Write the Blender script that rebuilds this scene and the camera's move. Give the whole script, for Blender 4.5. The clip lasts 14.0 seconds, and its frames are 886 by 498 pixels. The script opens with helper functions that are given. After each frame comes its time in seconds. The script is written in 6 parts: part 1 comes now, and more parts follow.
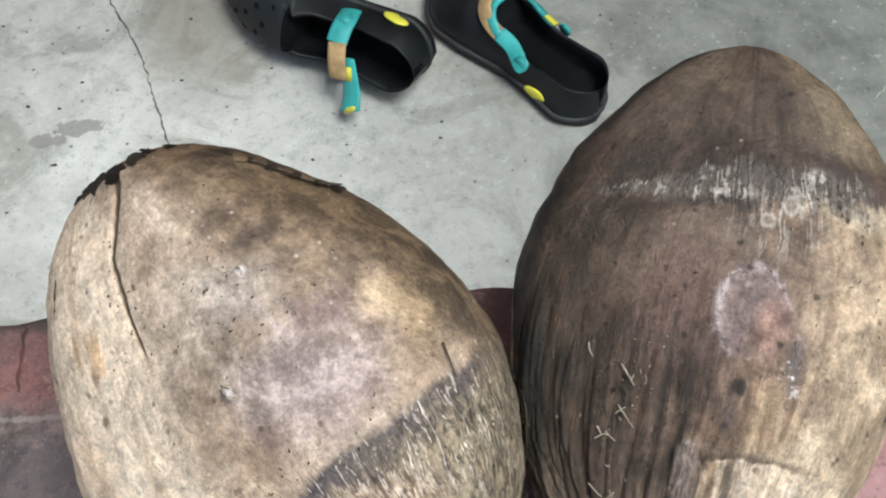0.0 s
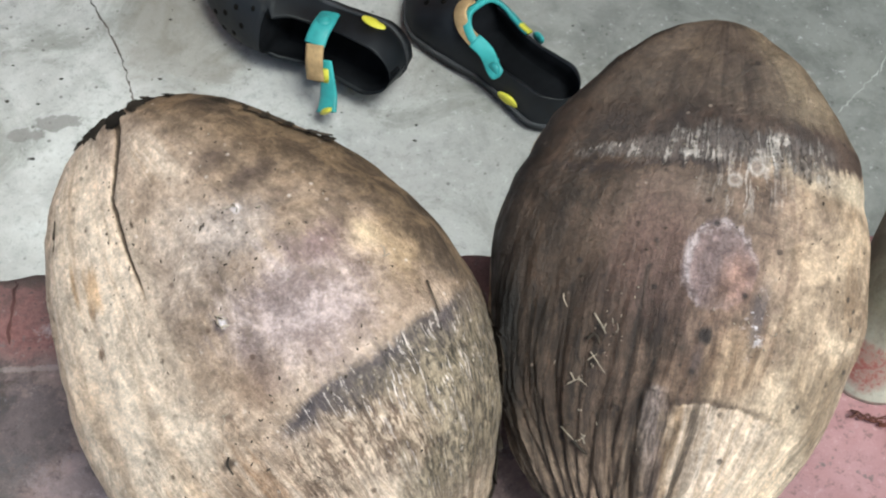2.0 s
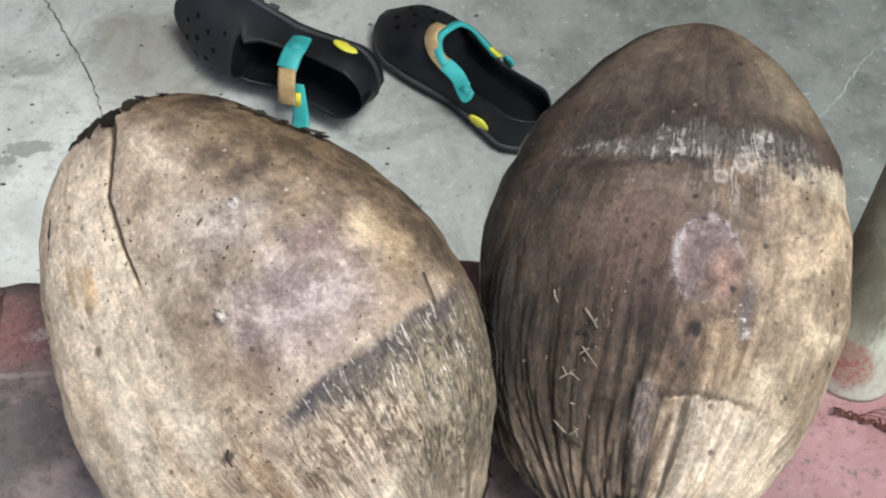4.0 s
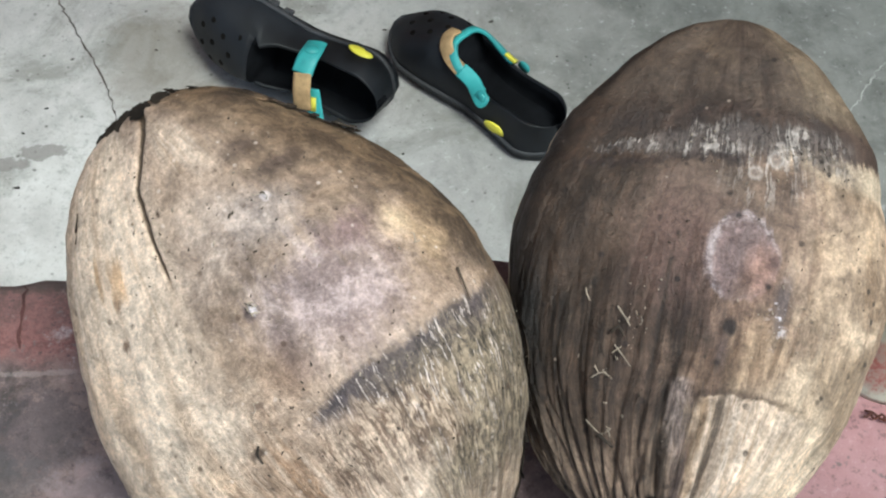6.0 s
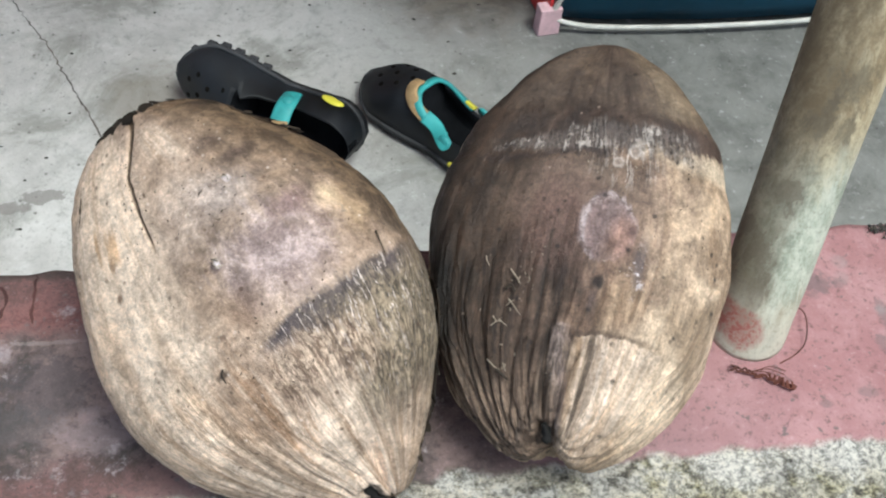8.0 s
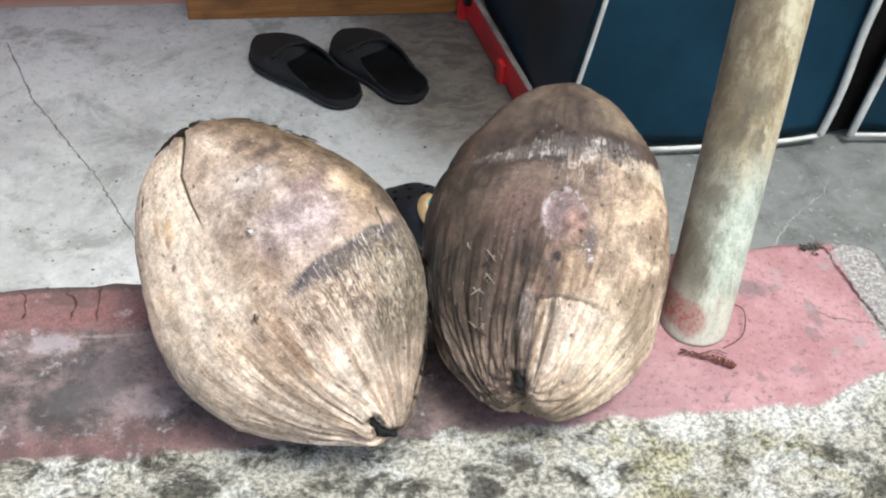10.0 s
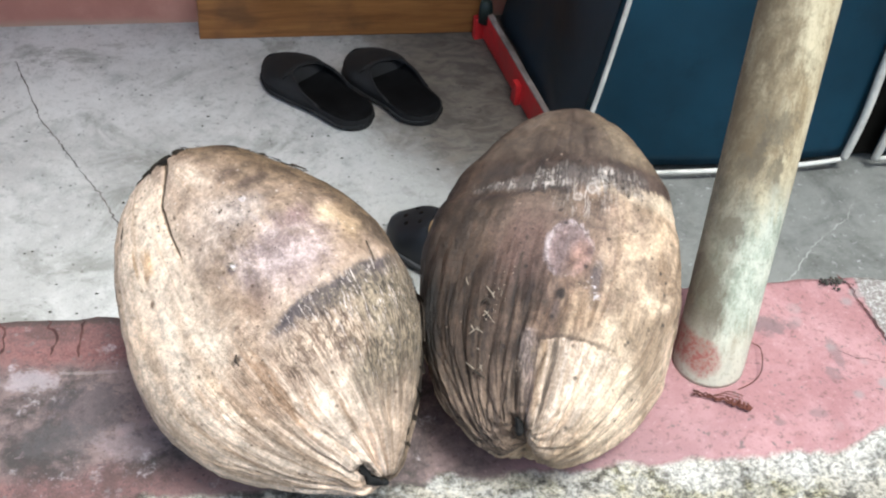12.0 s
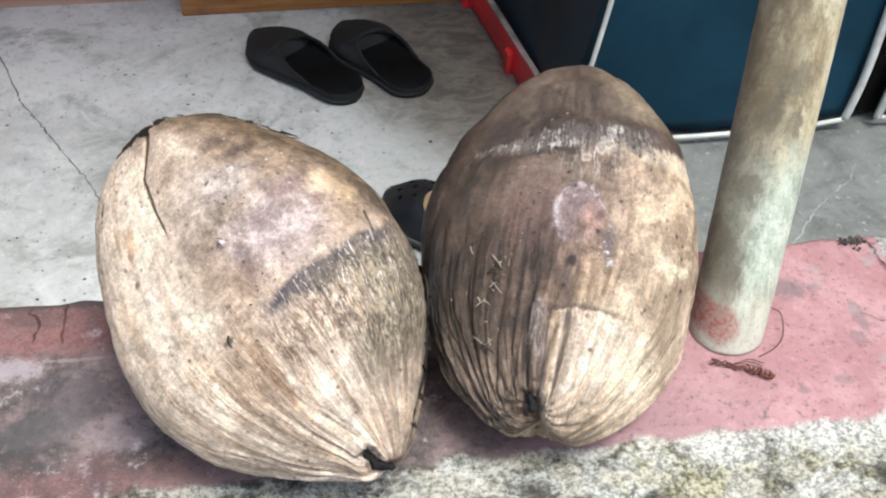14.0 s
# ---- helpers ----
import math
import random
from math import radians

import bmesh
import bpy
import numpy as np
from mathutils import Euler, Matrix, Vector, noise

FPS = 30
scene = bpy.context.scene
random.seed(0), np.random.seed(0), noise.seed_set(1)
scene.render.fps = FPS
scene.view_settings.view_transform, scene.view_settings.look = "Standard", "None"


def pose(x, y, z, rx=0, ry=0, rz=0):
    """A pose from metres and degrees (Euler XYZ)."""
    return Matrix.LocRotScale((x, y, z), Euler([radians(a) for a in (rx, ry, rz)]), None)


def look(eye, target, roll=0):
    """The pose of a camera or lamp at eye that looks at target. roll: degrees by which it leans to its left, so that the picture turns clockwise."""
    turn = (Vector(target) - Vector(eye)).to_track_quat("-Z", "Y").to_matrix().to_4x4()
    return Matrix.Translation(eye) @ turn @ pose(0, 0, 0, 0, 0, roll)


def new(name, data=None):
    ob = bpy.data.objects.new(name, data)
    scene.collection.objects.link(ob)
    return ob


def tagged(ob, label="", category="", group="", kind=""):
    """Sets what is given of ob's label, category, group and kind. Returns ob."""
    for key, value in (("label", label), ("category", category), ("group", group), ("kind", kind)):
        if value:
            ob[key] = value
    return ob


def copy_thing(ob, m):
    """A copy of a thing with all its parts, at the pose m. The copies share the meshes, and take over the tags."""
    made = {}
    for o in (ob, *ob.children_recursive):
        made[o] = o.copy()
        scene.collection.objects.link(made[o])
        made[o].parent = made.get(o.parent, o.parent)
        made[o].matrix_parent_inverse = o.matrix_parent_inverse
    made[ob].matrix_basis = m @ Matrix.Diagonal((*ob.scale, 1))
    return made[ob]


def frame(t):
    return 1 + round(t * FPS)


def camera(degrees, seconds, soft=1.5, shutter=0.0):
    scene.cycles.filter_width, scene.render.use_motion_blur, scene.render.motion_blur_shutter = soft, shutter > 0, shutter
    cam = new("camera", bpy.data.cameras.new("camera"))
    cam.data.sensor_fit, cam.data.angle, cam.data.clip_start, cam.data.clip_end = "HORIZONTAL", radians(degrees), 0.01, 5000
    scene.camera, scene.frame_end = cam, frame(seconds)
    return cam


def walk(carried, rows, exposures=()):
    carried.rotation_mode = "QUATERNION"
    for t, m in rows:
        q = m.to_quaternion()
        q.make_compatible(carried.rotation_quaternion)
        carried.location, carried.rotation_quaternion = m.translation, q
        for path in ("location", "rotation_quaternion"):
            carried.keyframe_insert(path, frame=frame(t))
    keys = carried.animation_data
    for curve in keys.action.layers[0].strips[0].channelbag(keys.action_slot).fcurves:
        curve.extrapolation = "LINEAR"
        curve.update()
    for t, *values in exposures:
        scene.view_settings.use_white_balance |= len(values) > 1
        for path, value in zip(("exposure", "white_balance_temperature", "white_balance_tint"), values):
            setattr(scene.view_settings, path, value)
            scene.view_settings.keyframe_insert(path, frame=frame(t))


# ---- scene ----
cam = camera(38.4, 14.0, soft=2.15)
PATH = [
    (0, look((0.1729, -0.3775, 0.6742), (0.2711, 0.1507, -0.1693), 4.93)),
    (0.5, look((0.1805, -0.3908, 0.6557), (0.2960, 0.1377, -0.1853), 6.77)),
    (1, look((0.1851, -0.3989, 0.6497), (0.3012, 0.1185, -0.1982), 7.11)),
    (1.5, look((0.1677, -0.4095, 0.6557), (0.2823, 0.1147, -0.1881), 7.22)),
    (2, look((0.1595, -0.4237, 0.6781), (0.2850, 0.1193, -0.1523), 8.07)),
    (2.5, look((0.1458, -0.4303, 0.6780), (0.2873, 0.1256, -0.1411), 9.28)),
    (2.7, look((0.1440, -0.4350, 0.6765), (0.2950, 0.1225, -0.1400), 9.90)),
    (4.8, look((0.1413, -0.4431, 0.6655), (0.2975, 0.1220, -0.1446), 9.49)),
    (5, look((0.1393, -0.4434, 0.6623), (0.2934, 0.1231, -0.1472), 9.36)),
    (5.5, look((0.1344, -0.4419, 0.6634), (0.2847, 0.1258, -0.1460), 9.07)),
    (6, look((0.1314, -0.4416, 0.6598), (0.2828, 0.1283, -0.1478), 9.31)),
    (6.5, look((0.1308, -0.4420, 0.6551), (0.2877, 0.1298, -0.1501), 9.99)),
    (7, look((0.1269, -0.4451, 0.6523), (0.2854, 0.1278, -0.1518), 10.31)),
    (7.5, look((0.1205, -0.4925, 0.6941), (0.2789, 0.0857, -0.1063), 9.79)),
    (8, look((0.1442, -0.5877, 0.7633), (0.3031, 0.0232, -0.0123), 8.07)),
    (8.2, look((0.1519, -0.6388, 0.7761), (0.3067, -0.0099, 0.0141), 7.42)),
    (10.3, look((0.1326, -0.8241, 0.8089), (0.2796, -0.1008, 0.1342), 4.59)),
    (10.5, look((0.1333, -0.8210, 0.8059), (0.2833, -0.0972, 0.1325), 4.79)),
    (11, look((0.1420, -0.8052, 0.8019), (0.2961, -0.0804, 0.1303), 4.97)),
    (11.5, look((0.1553, -0.7918, 0.7944), (0.3057, -0.0640, 0.1253), 4.92)),
    (12, look((0.1615, -0.7757, 0.7812), (0.2914, -0.0442, 0.1118), 3.99)),
    (12.5, look((0.1749, -0.7759, 0.7742), (0.2962, -0.0480, 0.0993), 3.87)),
    (13, look((0.1667, -0.7669, 0.7665), (0.2888, -0.0443, 0.0861), 3.85)),
    (13.5, look((0.1701, -0.7552, 0.7615), (0.2933, -0.0366, 0.0770), 3.37)),
    (14, look((0.1609, -0.7381, 0.7387), (0.2960, -0.0195, 0.0566), 2.67)),
]
walk(cam, PATH, [(0, -0.27, 6050, -4), (7, -0.31, 5980, -4), (8, -0.27, 6030, -2), (10.5, 0.14, 6000, 0), (14, 0.17, 6000, 0)])

# ---- light ----
SUN_UP, SUN_ROUND = 68, 150
world = bpy.data.worlds.new("sky")
scene.world = world
world.use_nodes = True
sky_nodes = world.node_tree.nodes
sky_tex = sky_nodes.new("ShaderNodeTexSky")
sky_tex.sky_type = "NISHITA"
sky_tex.sun_disc = False
sky_tex.sun_elevation = radians(SUN_UP)
sky_tex.sun_rotation = radians(SUN_ROUND)
sky_tex.air_density, sky_tex.dust_density, sky_tex.ozone_density = 1.0, 4.0, 0.6
background = next(n for n in sky_nodes if n.type == "BACKGROUND")
background.inputs["Strength"].default_value = 0.215
world.node_tree.links.new(sky_tex.outputs[0], background.inputs["Color"])

sun_data = bpy.data.lights.new("sun", "SUN")
sun_data.energy, sun_data.angle, sun_data.color = 3.8, radians(21), (1.0, 0.975, 0.95)
sun = new("sun", sun_data)
way = Vector((math.sin(radians(SUN_ROUND)) * math.cos(radians(SUN_UP)), math.cos(radians(SUN_ROUND)) * math.cos(radians(SUN_UP)), math.sin(radians(SUN_UP))))
sun.matrix_world = look(way * 20, (0, 0, 0))

# ---- node helpers ----


class Nodes:
    """Short hand for one material's node tree."""

    def __init__(self, name, rough=0.7, metal=0.0, spec=0.4):
        self.mat = bpy.data.materials.new(name)
        self.mat.use_nodes = True
        self.tree = self.mat.node_tree
        self.shader = next(n for n in self.tree.nodes if n.type == "BSDF_PRINCIPLED")
        self.shader.inputs["Roughness"].default_value = rough
        self.shader.inputs["Metallic"].default_value = metal
        self.shader.inputs["Specular IOR Level"].default_value = spec

    def node(self, kind, **values):
        n = self.tree.nodes.new("ShaderNode" + kind)
        for key, value in values.items():
            n.inputs[key.replace("_", " ")].default_value = value
        return n

    def link(self, a, socket):
        if hasattr(a, "is_output"):
            self.tree.links.new(a, socket)
        else:
            socket.default_value = a

    def coords(self, kind="Object"):
        return self.node("TexCoord").outputs[kind]

    def attribute(self, name):
        n = self.node("Attribute")
        n.attribute_name = name
        return n.outputs["Vector"]

    def scaled(self, vector, scale, shift=(0, 0, 0)):
        n = self.node("Mapping")
        self.link(vector, n.inputs["Vector"])
        n.inputs["Scale"].default_value = scale
        n.inputs["Location"].default_value = shift
        return n.outputs[0]

    def noise(self, vector, scale, detail=4.0, rough=0.55, warp=0.0):
        n = self.node("TexNoise")
        self.link(vector, n.inputs["Vector"])
        n.inputs["Scale"].default_value, n.inputs["Detail"].default_value = scale, detail
        n.inputs["Roughness"].default_value, n.inputs["Distortion"].default_value = rough, warp
        return n.outputs["Fac"]

    def cells(self, vector, scale, feature="F1", random=1.0):
        n = self.node("TexVoronoi")
        n.feature = feature
        self.link(vector, n.inputs["Vector"])
        n.inputs["Scale"].default_value, n.inputs["Randomness"].default_value = scale, random
        return n.outputs["Distance"]

    def ramp(self, fac, low, high, a=0.0, b=1.0):
        n = self.node("MapRange")
        n.interpolation_type = "SMOOTHSTEP"
        self.link(fac, n.inputs["Value"])
        n.inputs["From Min"].default_value, n.inputs["From Max"].default_value = low, high
        n.inputs["To Min"].default_value, n.inputs["To Max"].default_value = a, b
        return n.outputs[0]

    def math(self, op, a, b=0.0, c=0.0):
        n = self.node("Math")
        n.operation = op
        for value, socket in zip((a, b, c), n.inputs):
            self.link(value, socket)
        return n.outputs[0]

    def mix(self, fac, a, b, kind="MIX"):
        n = self.node("Mix")
        n.data_type, n.blend_type = "RGBA", kind
        self.link(fac, n.inputs["Factor"])
        for value, socket in ((a, n.inputs[6]), (b, n.inputs[7])):
            self.link((*value, 1.0) if isinstance(value, tuple) and len(value) == 3 else value, socket)
        return n.outputs[2]

    def split(self, vector):
        n = self.node("SeparateXYZ")
        self.link(vector, n.inputs[0])
        return n.outputs

    def done(self, color, rough=None, height=None, depth=0.002, strength=0.6):
        self.link((*color, 1.0) if isinstance(color, tuple) and len(color) == 3 else color, self.shader.inputs["Base Color"])
        if rough is not None:
            self.link(rough, self.shader.inputs["Roughness"])
        if height is not None:
            bump = self.node("Bump", Strength=strength, Distance=depth)
            self.link(height, bump.inputs["Height"])
            self.tree.links.new(bump.outputs[0], self.shader.inputs["Normal"])
        return self.mat


# ---- geometry helpers ----
def part(name, bm, material, parent=None, label="", smooth=True):
    mesh = bpy.data.meshes.new(name)
    bm.to_mesh(mesh)
    bm.free()
    if smooth:
        for p in mesh.polygons:
            p.use_smooth = True
    mesh.materials.append(material)
    ob = new(name, mesh)
    ob.parent = parent
    return tagged(ob, label)


def holder(name, m, label, category, group=""):
    ob = new(name)
    ob.empty_display_size = 0.05
    ob.matrix_world = m
    return tagged(ob, label, category, group)


def grid_bm(points, close=False):
    """A sheet from rows of points; close joins each row's end to its start."""
    bm = bmesh.new()
    rows = [[bm.verts.new(p) for p in row] for row in points]
    for a, b in zip(rows, rows[1:]):
        n = len(a)
        for k in range(n if close else n - 1):
            bm.faces.new((a[k], a[(k + 1) % n], b[(k + 1) % n], b[k]))
    return bm


def cap(bm, row_first=True):
    edges = [e for e in bm.edges if e.is_boundary]
    bmesh.ops.holes_fill(bm, edges=edges)
    bmesh.ops.recalc_face_normals(bm, faces=bm.faces)
    return bm


def box_bm(x0, y0, z0, x1, y1, z1, bevel=0.0, segments=2):
    bm = bmesh.new()
    bmesh.ops.create_cube(bm, size=1)
    for v in bm.verts:
        v.co = Vector(((x0 + x1) / 2 + v.co.x * (x1 - x0), (y0 + y1) / 2 + v.co.y * (y1 - y0), (z0 + z1) / 2 + v.co.z * (z1 - z0)))
    if bevel:
        bmesh.ops.bevel(bm, geom=bm.edges[:], offset=bevel, segments=segments, profile=0.5, affect="EDGES")
    return bm


def smooth_line(points, steps=6):
    """Catmull-Rom through the points."""
    pts = [Vector(p) for p in points]
    out = []
    for i in range(len(pts) - 1):
        p0, p1, p2, p3 = pts[max(i - 1, 0)], pts[i], pts[i + 1], pts[min(i + 2, len(pts) - 1)]
        for k in range(steps):
            t = k / steps
            out.append(0.5 * (2 * p1 + (p2 - p0) * t + (2 * p0 - 5 * p1 + 4 * p2 - p3) * t * t + (3 * p1 - p0 - 3 * p2 + p3) * t ** 3))
    return out + [pts[-1]]


def tube_bm(points, radius, sides=8, flat=1.0, up=(0, 0, 1), taper=None):
    """A tube along a line; flat squeezes it along up."""
    pts = [Vector(p) for p in points]
    rows = []
    for i, p in enumerate(pts):
        d = (pts[min(i + 1, len(pts) - 1)] - pts[max(i - 1, 0)]).normalized()
        side = d.cross(Vector(up))
        side = side.normalized() if side.length > 1e-4 else d.cross(Vector((1, 0, 0))).normalized()
        over = side.cross(d)
        r = radius * (taper(i / (len(pts) - 1)) if taper else 1.0)
        rows.append([p + side * r * math.cos(a) + over * r * flat * math.sin(a) for a in (2 * math.pi * k / sides for k in range(sides))])
    return cap(grid_bm(rows, True))


def ribbon_bm(points, normals, half, thick, taper=None):
    """A flat strap along a line, lying square to the given normals."""
    rows = []
    for i, p in enumerate(points):
        d = (points[min(i + 1, len(points) - 1)] - points[max(i - 1, 0)]).normalized()
        side = d.cross(normals[i]).normalized()
        over = side.cross(d).normalized()
        w = half * (taper(i / (len(points) - 1)) if taper else 1.0)
        rows.append([p + side * w * a + over * thick * b for a, b in ((-1, -0.3), (-0.85, -0.5), (0.85, -0.5), (1, -0.3), (1, 0.3), (0.85, 0.5), (-0.85, 0.5), (-1, 0.3))])
    return cap(grid_bm(rows, True))


def disc_bm(radius, depth, m, sides=20, long=1.0):
    bm = bmesh.new()
    rings = ((0.0, 0.0), (1.0, 0.0), (1.0, 0.6), (0.86, 1.0), (0.0, 1.15))
    rows = [[m @ Vector((radius * long * r * math.cos(a), radius * r * math.sin(a), depth * h)) for a in (2 * math.pi * k / sides for k in range(sides))] for r, h in rings]
    bm = grid_bm(rows, True)
    bmesh.ops.remove_doubles(bm, verts=bm.verts, dist=1e-6)
    bmesh.ops.recalc_face_normals(bm, faces=bm.faces)
    return bm


def fbm(p, scale, octaves=4):
    return noise.fractal(Vector(p) * scale, 0.9, 2.0, octaves)

# ---- materials ----
FLOOR = -0.789


def concrete_floor():
    n = Nodes("worn_concrete", 0.85)
    at = n.coords()
    x, y, z = n.split(at)
    wide = n.noise(at, 2.4, 6, 0.65, 0.5)
    mid = n.noise(at, 10, 7, 0.7, 0.3)
    blot = n.noise(n.scaled(at, (1, 1, 1), (3, 1, 0)), 5, 6, 0.7, 0.8)
    fine = n.noise(at, 70, 5, 0.75)
    grain = n.noise(at, 260, 4, 0.75)
    color = n.mix(n.ramp(wide, 0.36, 0.64), (0.39, 0.378, 0.368), (0.61, 0.6, 0.59))
    color = n.mix(n.math("MULTIPLY", n.ramp(mid, 0.5, 0.68), 0.55), color, (0.3, 0.3, 0.288))
    color = n.mix(n.math("MULTIPLY", n.ramp(blot, 0.5, 0.66), 0.75), color, (0.24, 0.236, 0.215))
    color = n.mix(n.math("MULTIPLY", n.ramp(blot, 0.3, 0.42, 1.0, 0.0), 0.5), color, (0.62, 0.62, 0.62))
    # darker towards the covered rack and by the door board
    rack_side = n.math("ADD", x, n.math("MULTIPLY", n.math("SUBTRACT", wide, 0.5), 0.9))
    color = n.mix(n.ramp(rack_side, 0.1, 0.85, 0.0, 0.9), color, n.mix(n.ramp(mid, 0.36, 0.64), (0.185, 0.185, 0.172), (0.1, 0.1, 0.092)))
    for cx, cy, rx, ry in ((-0.152, 0.785, 0.034, 0.016), (-0.2, 0.766, 0.03, 0.012)):
        stain = n.math("ADD", n.math("POWER", n.math("DIVIDE", n.math("SUBTRACT", x, cx), rx), 2.0), n.math("POWER", n.math("DIVIDE", n.math("SUBTRACT", y, cy), ry), 2.0))
        stain = n.math("ADD", stain, n.math("MULTIPLY", n.math("SUBTRACT", n.noise(at, 38, 5, 0.65), 0.5), 4.0))
        color = n.mix(n.ramp(stain, 0.75, 1.1, 0.75, 0.0), color, (0.2, 0.187, 0.178))
    color = n.mix(n.math("MULTIPLY", n.ramp(fine, 0.52, 0.68), 0.45), color, (0.2, 0.2, 0.19))
    color = n.mix(n.math("MULTIPLY", n.ramp(fine, 0.3, 0.42, 1.0, 0.0), 0.35), color, (0.66, 0.66, 0.66))
    color = n.mix(n.math("MULTIPLY", n.ramp(grain, 0.55, 0.7), 0.4), color, (0.14, 0.14, 0.135))
    pits = n.math("MULTIPLY", n.ramp(n.noise(at, 120, 5, 0.8), 0.6, 0.68), n.ramp(blot, 0.42, 0.56))
    color = n.mix(n.math("MULTIPLY", pits, 0.75), color, (0.1, 0.095, 0.085))
    specks = n.math("MULTIPLY", n.ramp(n.cells(at, 45), 0.07, 0.16, 1.0, 0.0), n.ramp(mid, 0.48, 0.56))
    color = n.mix(n.math("MULTIPLY", specks, 0.7), color, (0.08, 0.075, 0.07))
    # soft shade right of the slippers, painted as a brown smear
    shade_and_stain = n.math("ADD", n.math("POWER", n.math("DIVIDE", n.math("SUBTRACT", x, 0.585), 0.16), 2.0), n.math("POWER", n.math("DIVIDE", n.math("SUBTRACT", y, 1.46), 0.22), 2.0))
    color = n.mix(n.ramp(n.math("ADD", shade_and_stain, n.math("MULTIPLY", n.math("SUBTRACT", mid, 0.5), 4.5)), 0.8, 3.0, 0.85, 0.0), color, n.mix(n.ramp(n.noise(n.scaled(at, (1, 1.8, 1), (2, 0, 0)), 16, 7, 0.7, 0.8), 0.36, 0.64), (0.05, 0.038, 0.03), (0.14, 0.115, 0.092)))
    # brown stain beside the tipped clog's toe
    shade_and_stain = n.math("ADD", n.math("POWER", n.math("DIVIDE", n.math("SUBTRACT", x, 0.03), 0.09), 2.0), n.math("POWER", n.math("DIVIDE", n.math("SUBTRACT", y, 0.95), 0.13), 2.0))
    color = n.mix(n.ramp(n.math("ADD", shade_and_stain, n.math("MULTIPLY", n.math("SUBTRACT", mid, 0.5), 5.0)), 0.2, 1.9, 0.6, 0.0), color, (0.2, 0.175, 0.145))
    return n.done(color, n.ramp(mid, 0.3, 0.7, 0.7, 0.95), n.math("ADD", mid, n.math("MULTIPLY", fine, 0.5)), 0.003, 0.5)


def ledge_surface():
    n = Nodes("painted_ledge", 0.85)
    at = n.coords()
    x, y, z = n.split(at)
    wob = n.noise(at, 22, 4, 0.6)
    edge = n.noise(at, 8, 3)
    # bare, lichen-grown concrete along the front
    front = n.math("ADD", y, n.math("MULTIPLY", n.math("SUBTRACT", wob, 0.5), 0.03))
    front = n.math("ADD", front, n.math("MULTIPLY", n.math("SUBTRACT", edge, 0.5), 0.02))
    front = n.math("SUBTRACT", front, n.ramp(x, 0.6, 0.66, 0.0, 0.03))
    bare = n.ramp(front, -0.184, -0.177, 1.0, 0.0)
    spot = n.noise(at, 230, 7, 0.85)
    spot2 = n.noise(n.scaled(at, (1, 1, 1), (5, 2, 1)), 46, 7, 0.74)
    tint = n.noise(n.scaled(at, (1, 1, 1), (1, 7, 3)), 11, 5, 0.65)
    patch = n.math("SUBTRACT", n.noise(n.scaled(at, (0.8, 1.2, 1), (4, 6, 2)), 30, 8, 0.7, 0.4), n.ramp(x, 0.2, 0.44, 0.012, 0.0))
    stone = n.mix(n.ramp(patch, 0.4, 0.55), (0.105, 0.094, 0.078), (0.6, 0.555, 0.48))
    stone = n.mix(n.math("MULTIPLY", n.ramp(tint, 0.46, 0.6), n.ramp(x, 0.2, 0.5, 0.08, 0.7)), stone, n.mix(n.ramp(spot, 0.42, 0.58), (0.2, 0.18, 0.085), (0.55, 0.5, 0.3)))
    stone = n.mix(n.math("MULTIPLY", n.ramp(spot2, 0.53, 0.62), 0.85), stone, (0.065, 0.06, 0.05))
    white = n.ramp(n.noise(n.scaled(at, (1, 1, 1), (8, 3, 5)), 24, 7, 0.72, 0.5), 0.52, 0.6)
    stone = n.mix(n.math("MULTIPLY", white, 0.8), stone, (0.76, 0.74, 0.7))
    white = n.math("MULTIPLY", n.ramp(front, -0.225, -0.19), n.ramp(n.math("ADD", n.math("MULTIPLY", x, 0.6), spot2), 0.66, 0.82))
    stone = n.mix(n.math("MULTIPLY", white, 0.75), stone, (0.78, 0.75, 0.71))
    stone = n.mix(0.85, stone, n.mix(n.ramp(spot, 0.42, 0.56), (0.26, 0.25, 0.23), (1.1, 1.08, 1.04)), "MULTIPLY")
    # red oxide paint: grimy and worn at one end, faded pink at the open end; the brown between the coconuts also
    # carries their shade
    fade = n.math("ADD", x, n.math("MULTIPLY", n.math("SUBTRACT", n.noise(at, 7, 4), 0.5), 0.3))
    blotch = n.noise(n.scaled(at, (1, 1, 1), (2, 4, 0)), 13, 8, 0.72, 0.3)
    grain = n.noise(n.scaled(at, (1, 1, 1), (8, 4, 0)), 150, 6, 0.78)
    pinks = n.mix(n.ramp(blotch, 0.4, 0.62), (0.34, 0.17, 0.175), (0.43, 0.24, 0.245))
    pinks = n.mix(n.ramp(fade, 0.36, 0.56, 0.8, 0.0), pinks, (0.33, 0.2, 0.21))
    grime_and_shade = n.mix(n.ramp(blotch, 0.38, 0.58), (0.225, 0.16, 0.152), (0.06, 0.05, 0.047))
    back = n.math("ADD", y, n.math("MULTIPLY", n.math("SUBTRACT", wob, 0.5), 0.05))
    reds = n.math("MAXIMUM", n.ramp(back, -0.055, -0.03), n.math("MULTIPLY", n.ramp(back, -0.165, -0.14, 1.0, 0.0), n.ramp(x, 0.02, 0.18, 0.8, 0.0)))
    grime_and_shade = n.mix(n.math("MULTIPLY", reds, n.ramp(blotch, 0.4, 0.6, 1.0, 0.45)), grime_and_shade, n.mix(n.ramp(grain, 0.42, 0.6), (0.15, 0.07, 0.066), (0.29, 0.135, 0.125)))
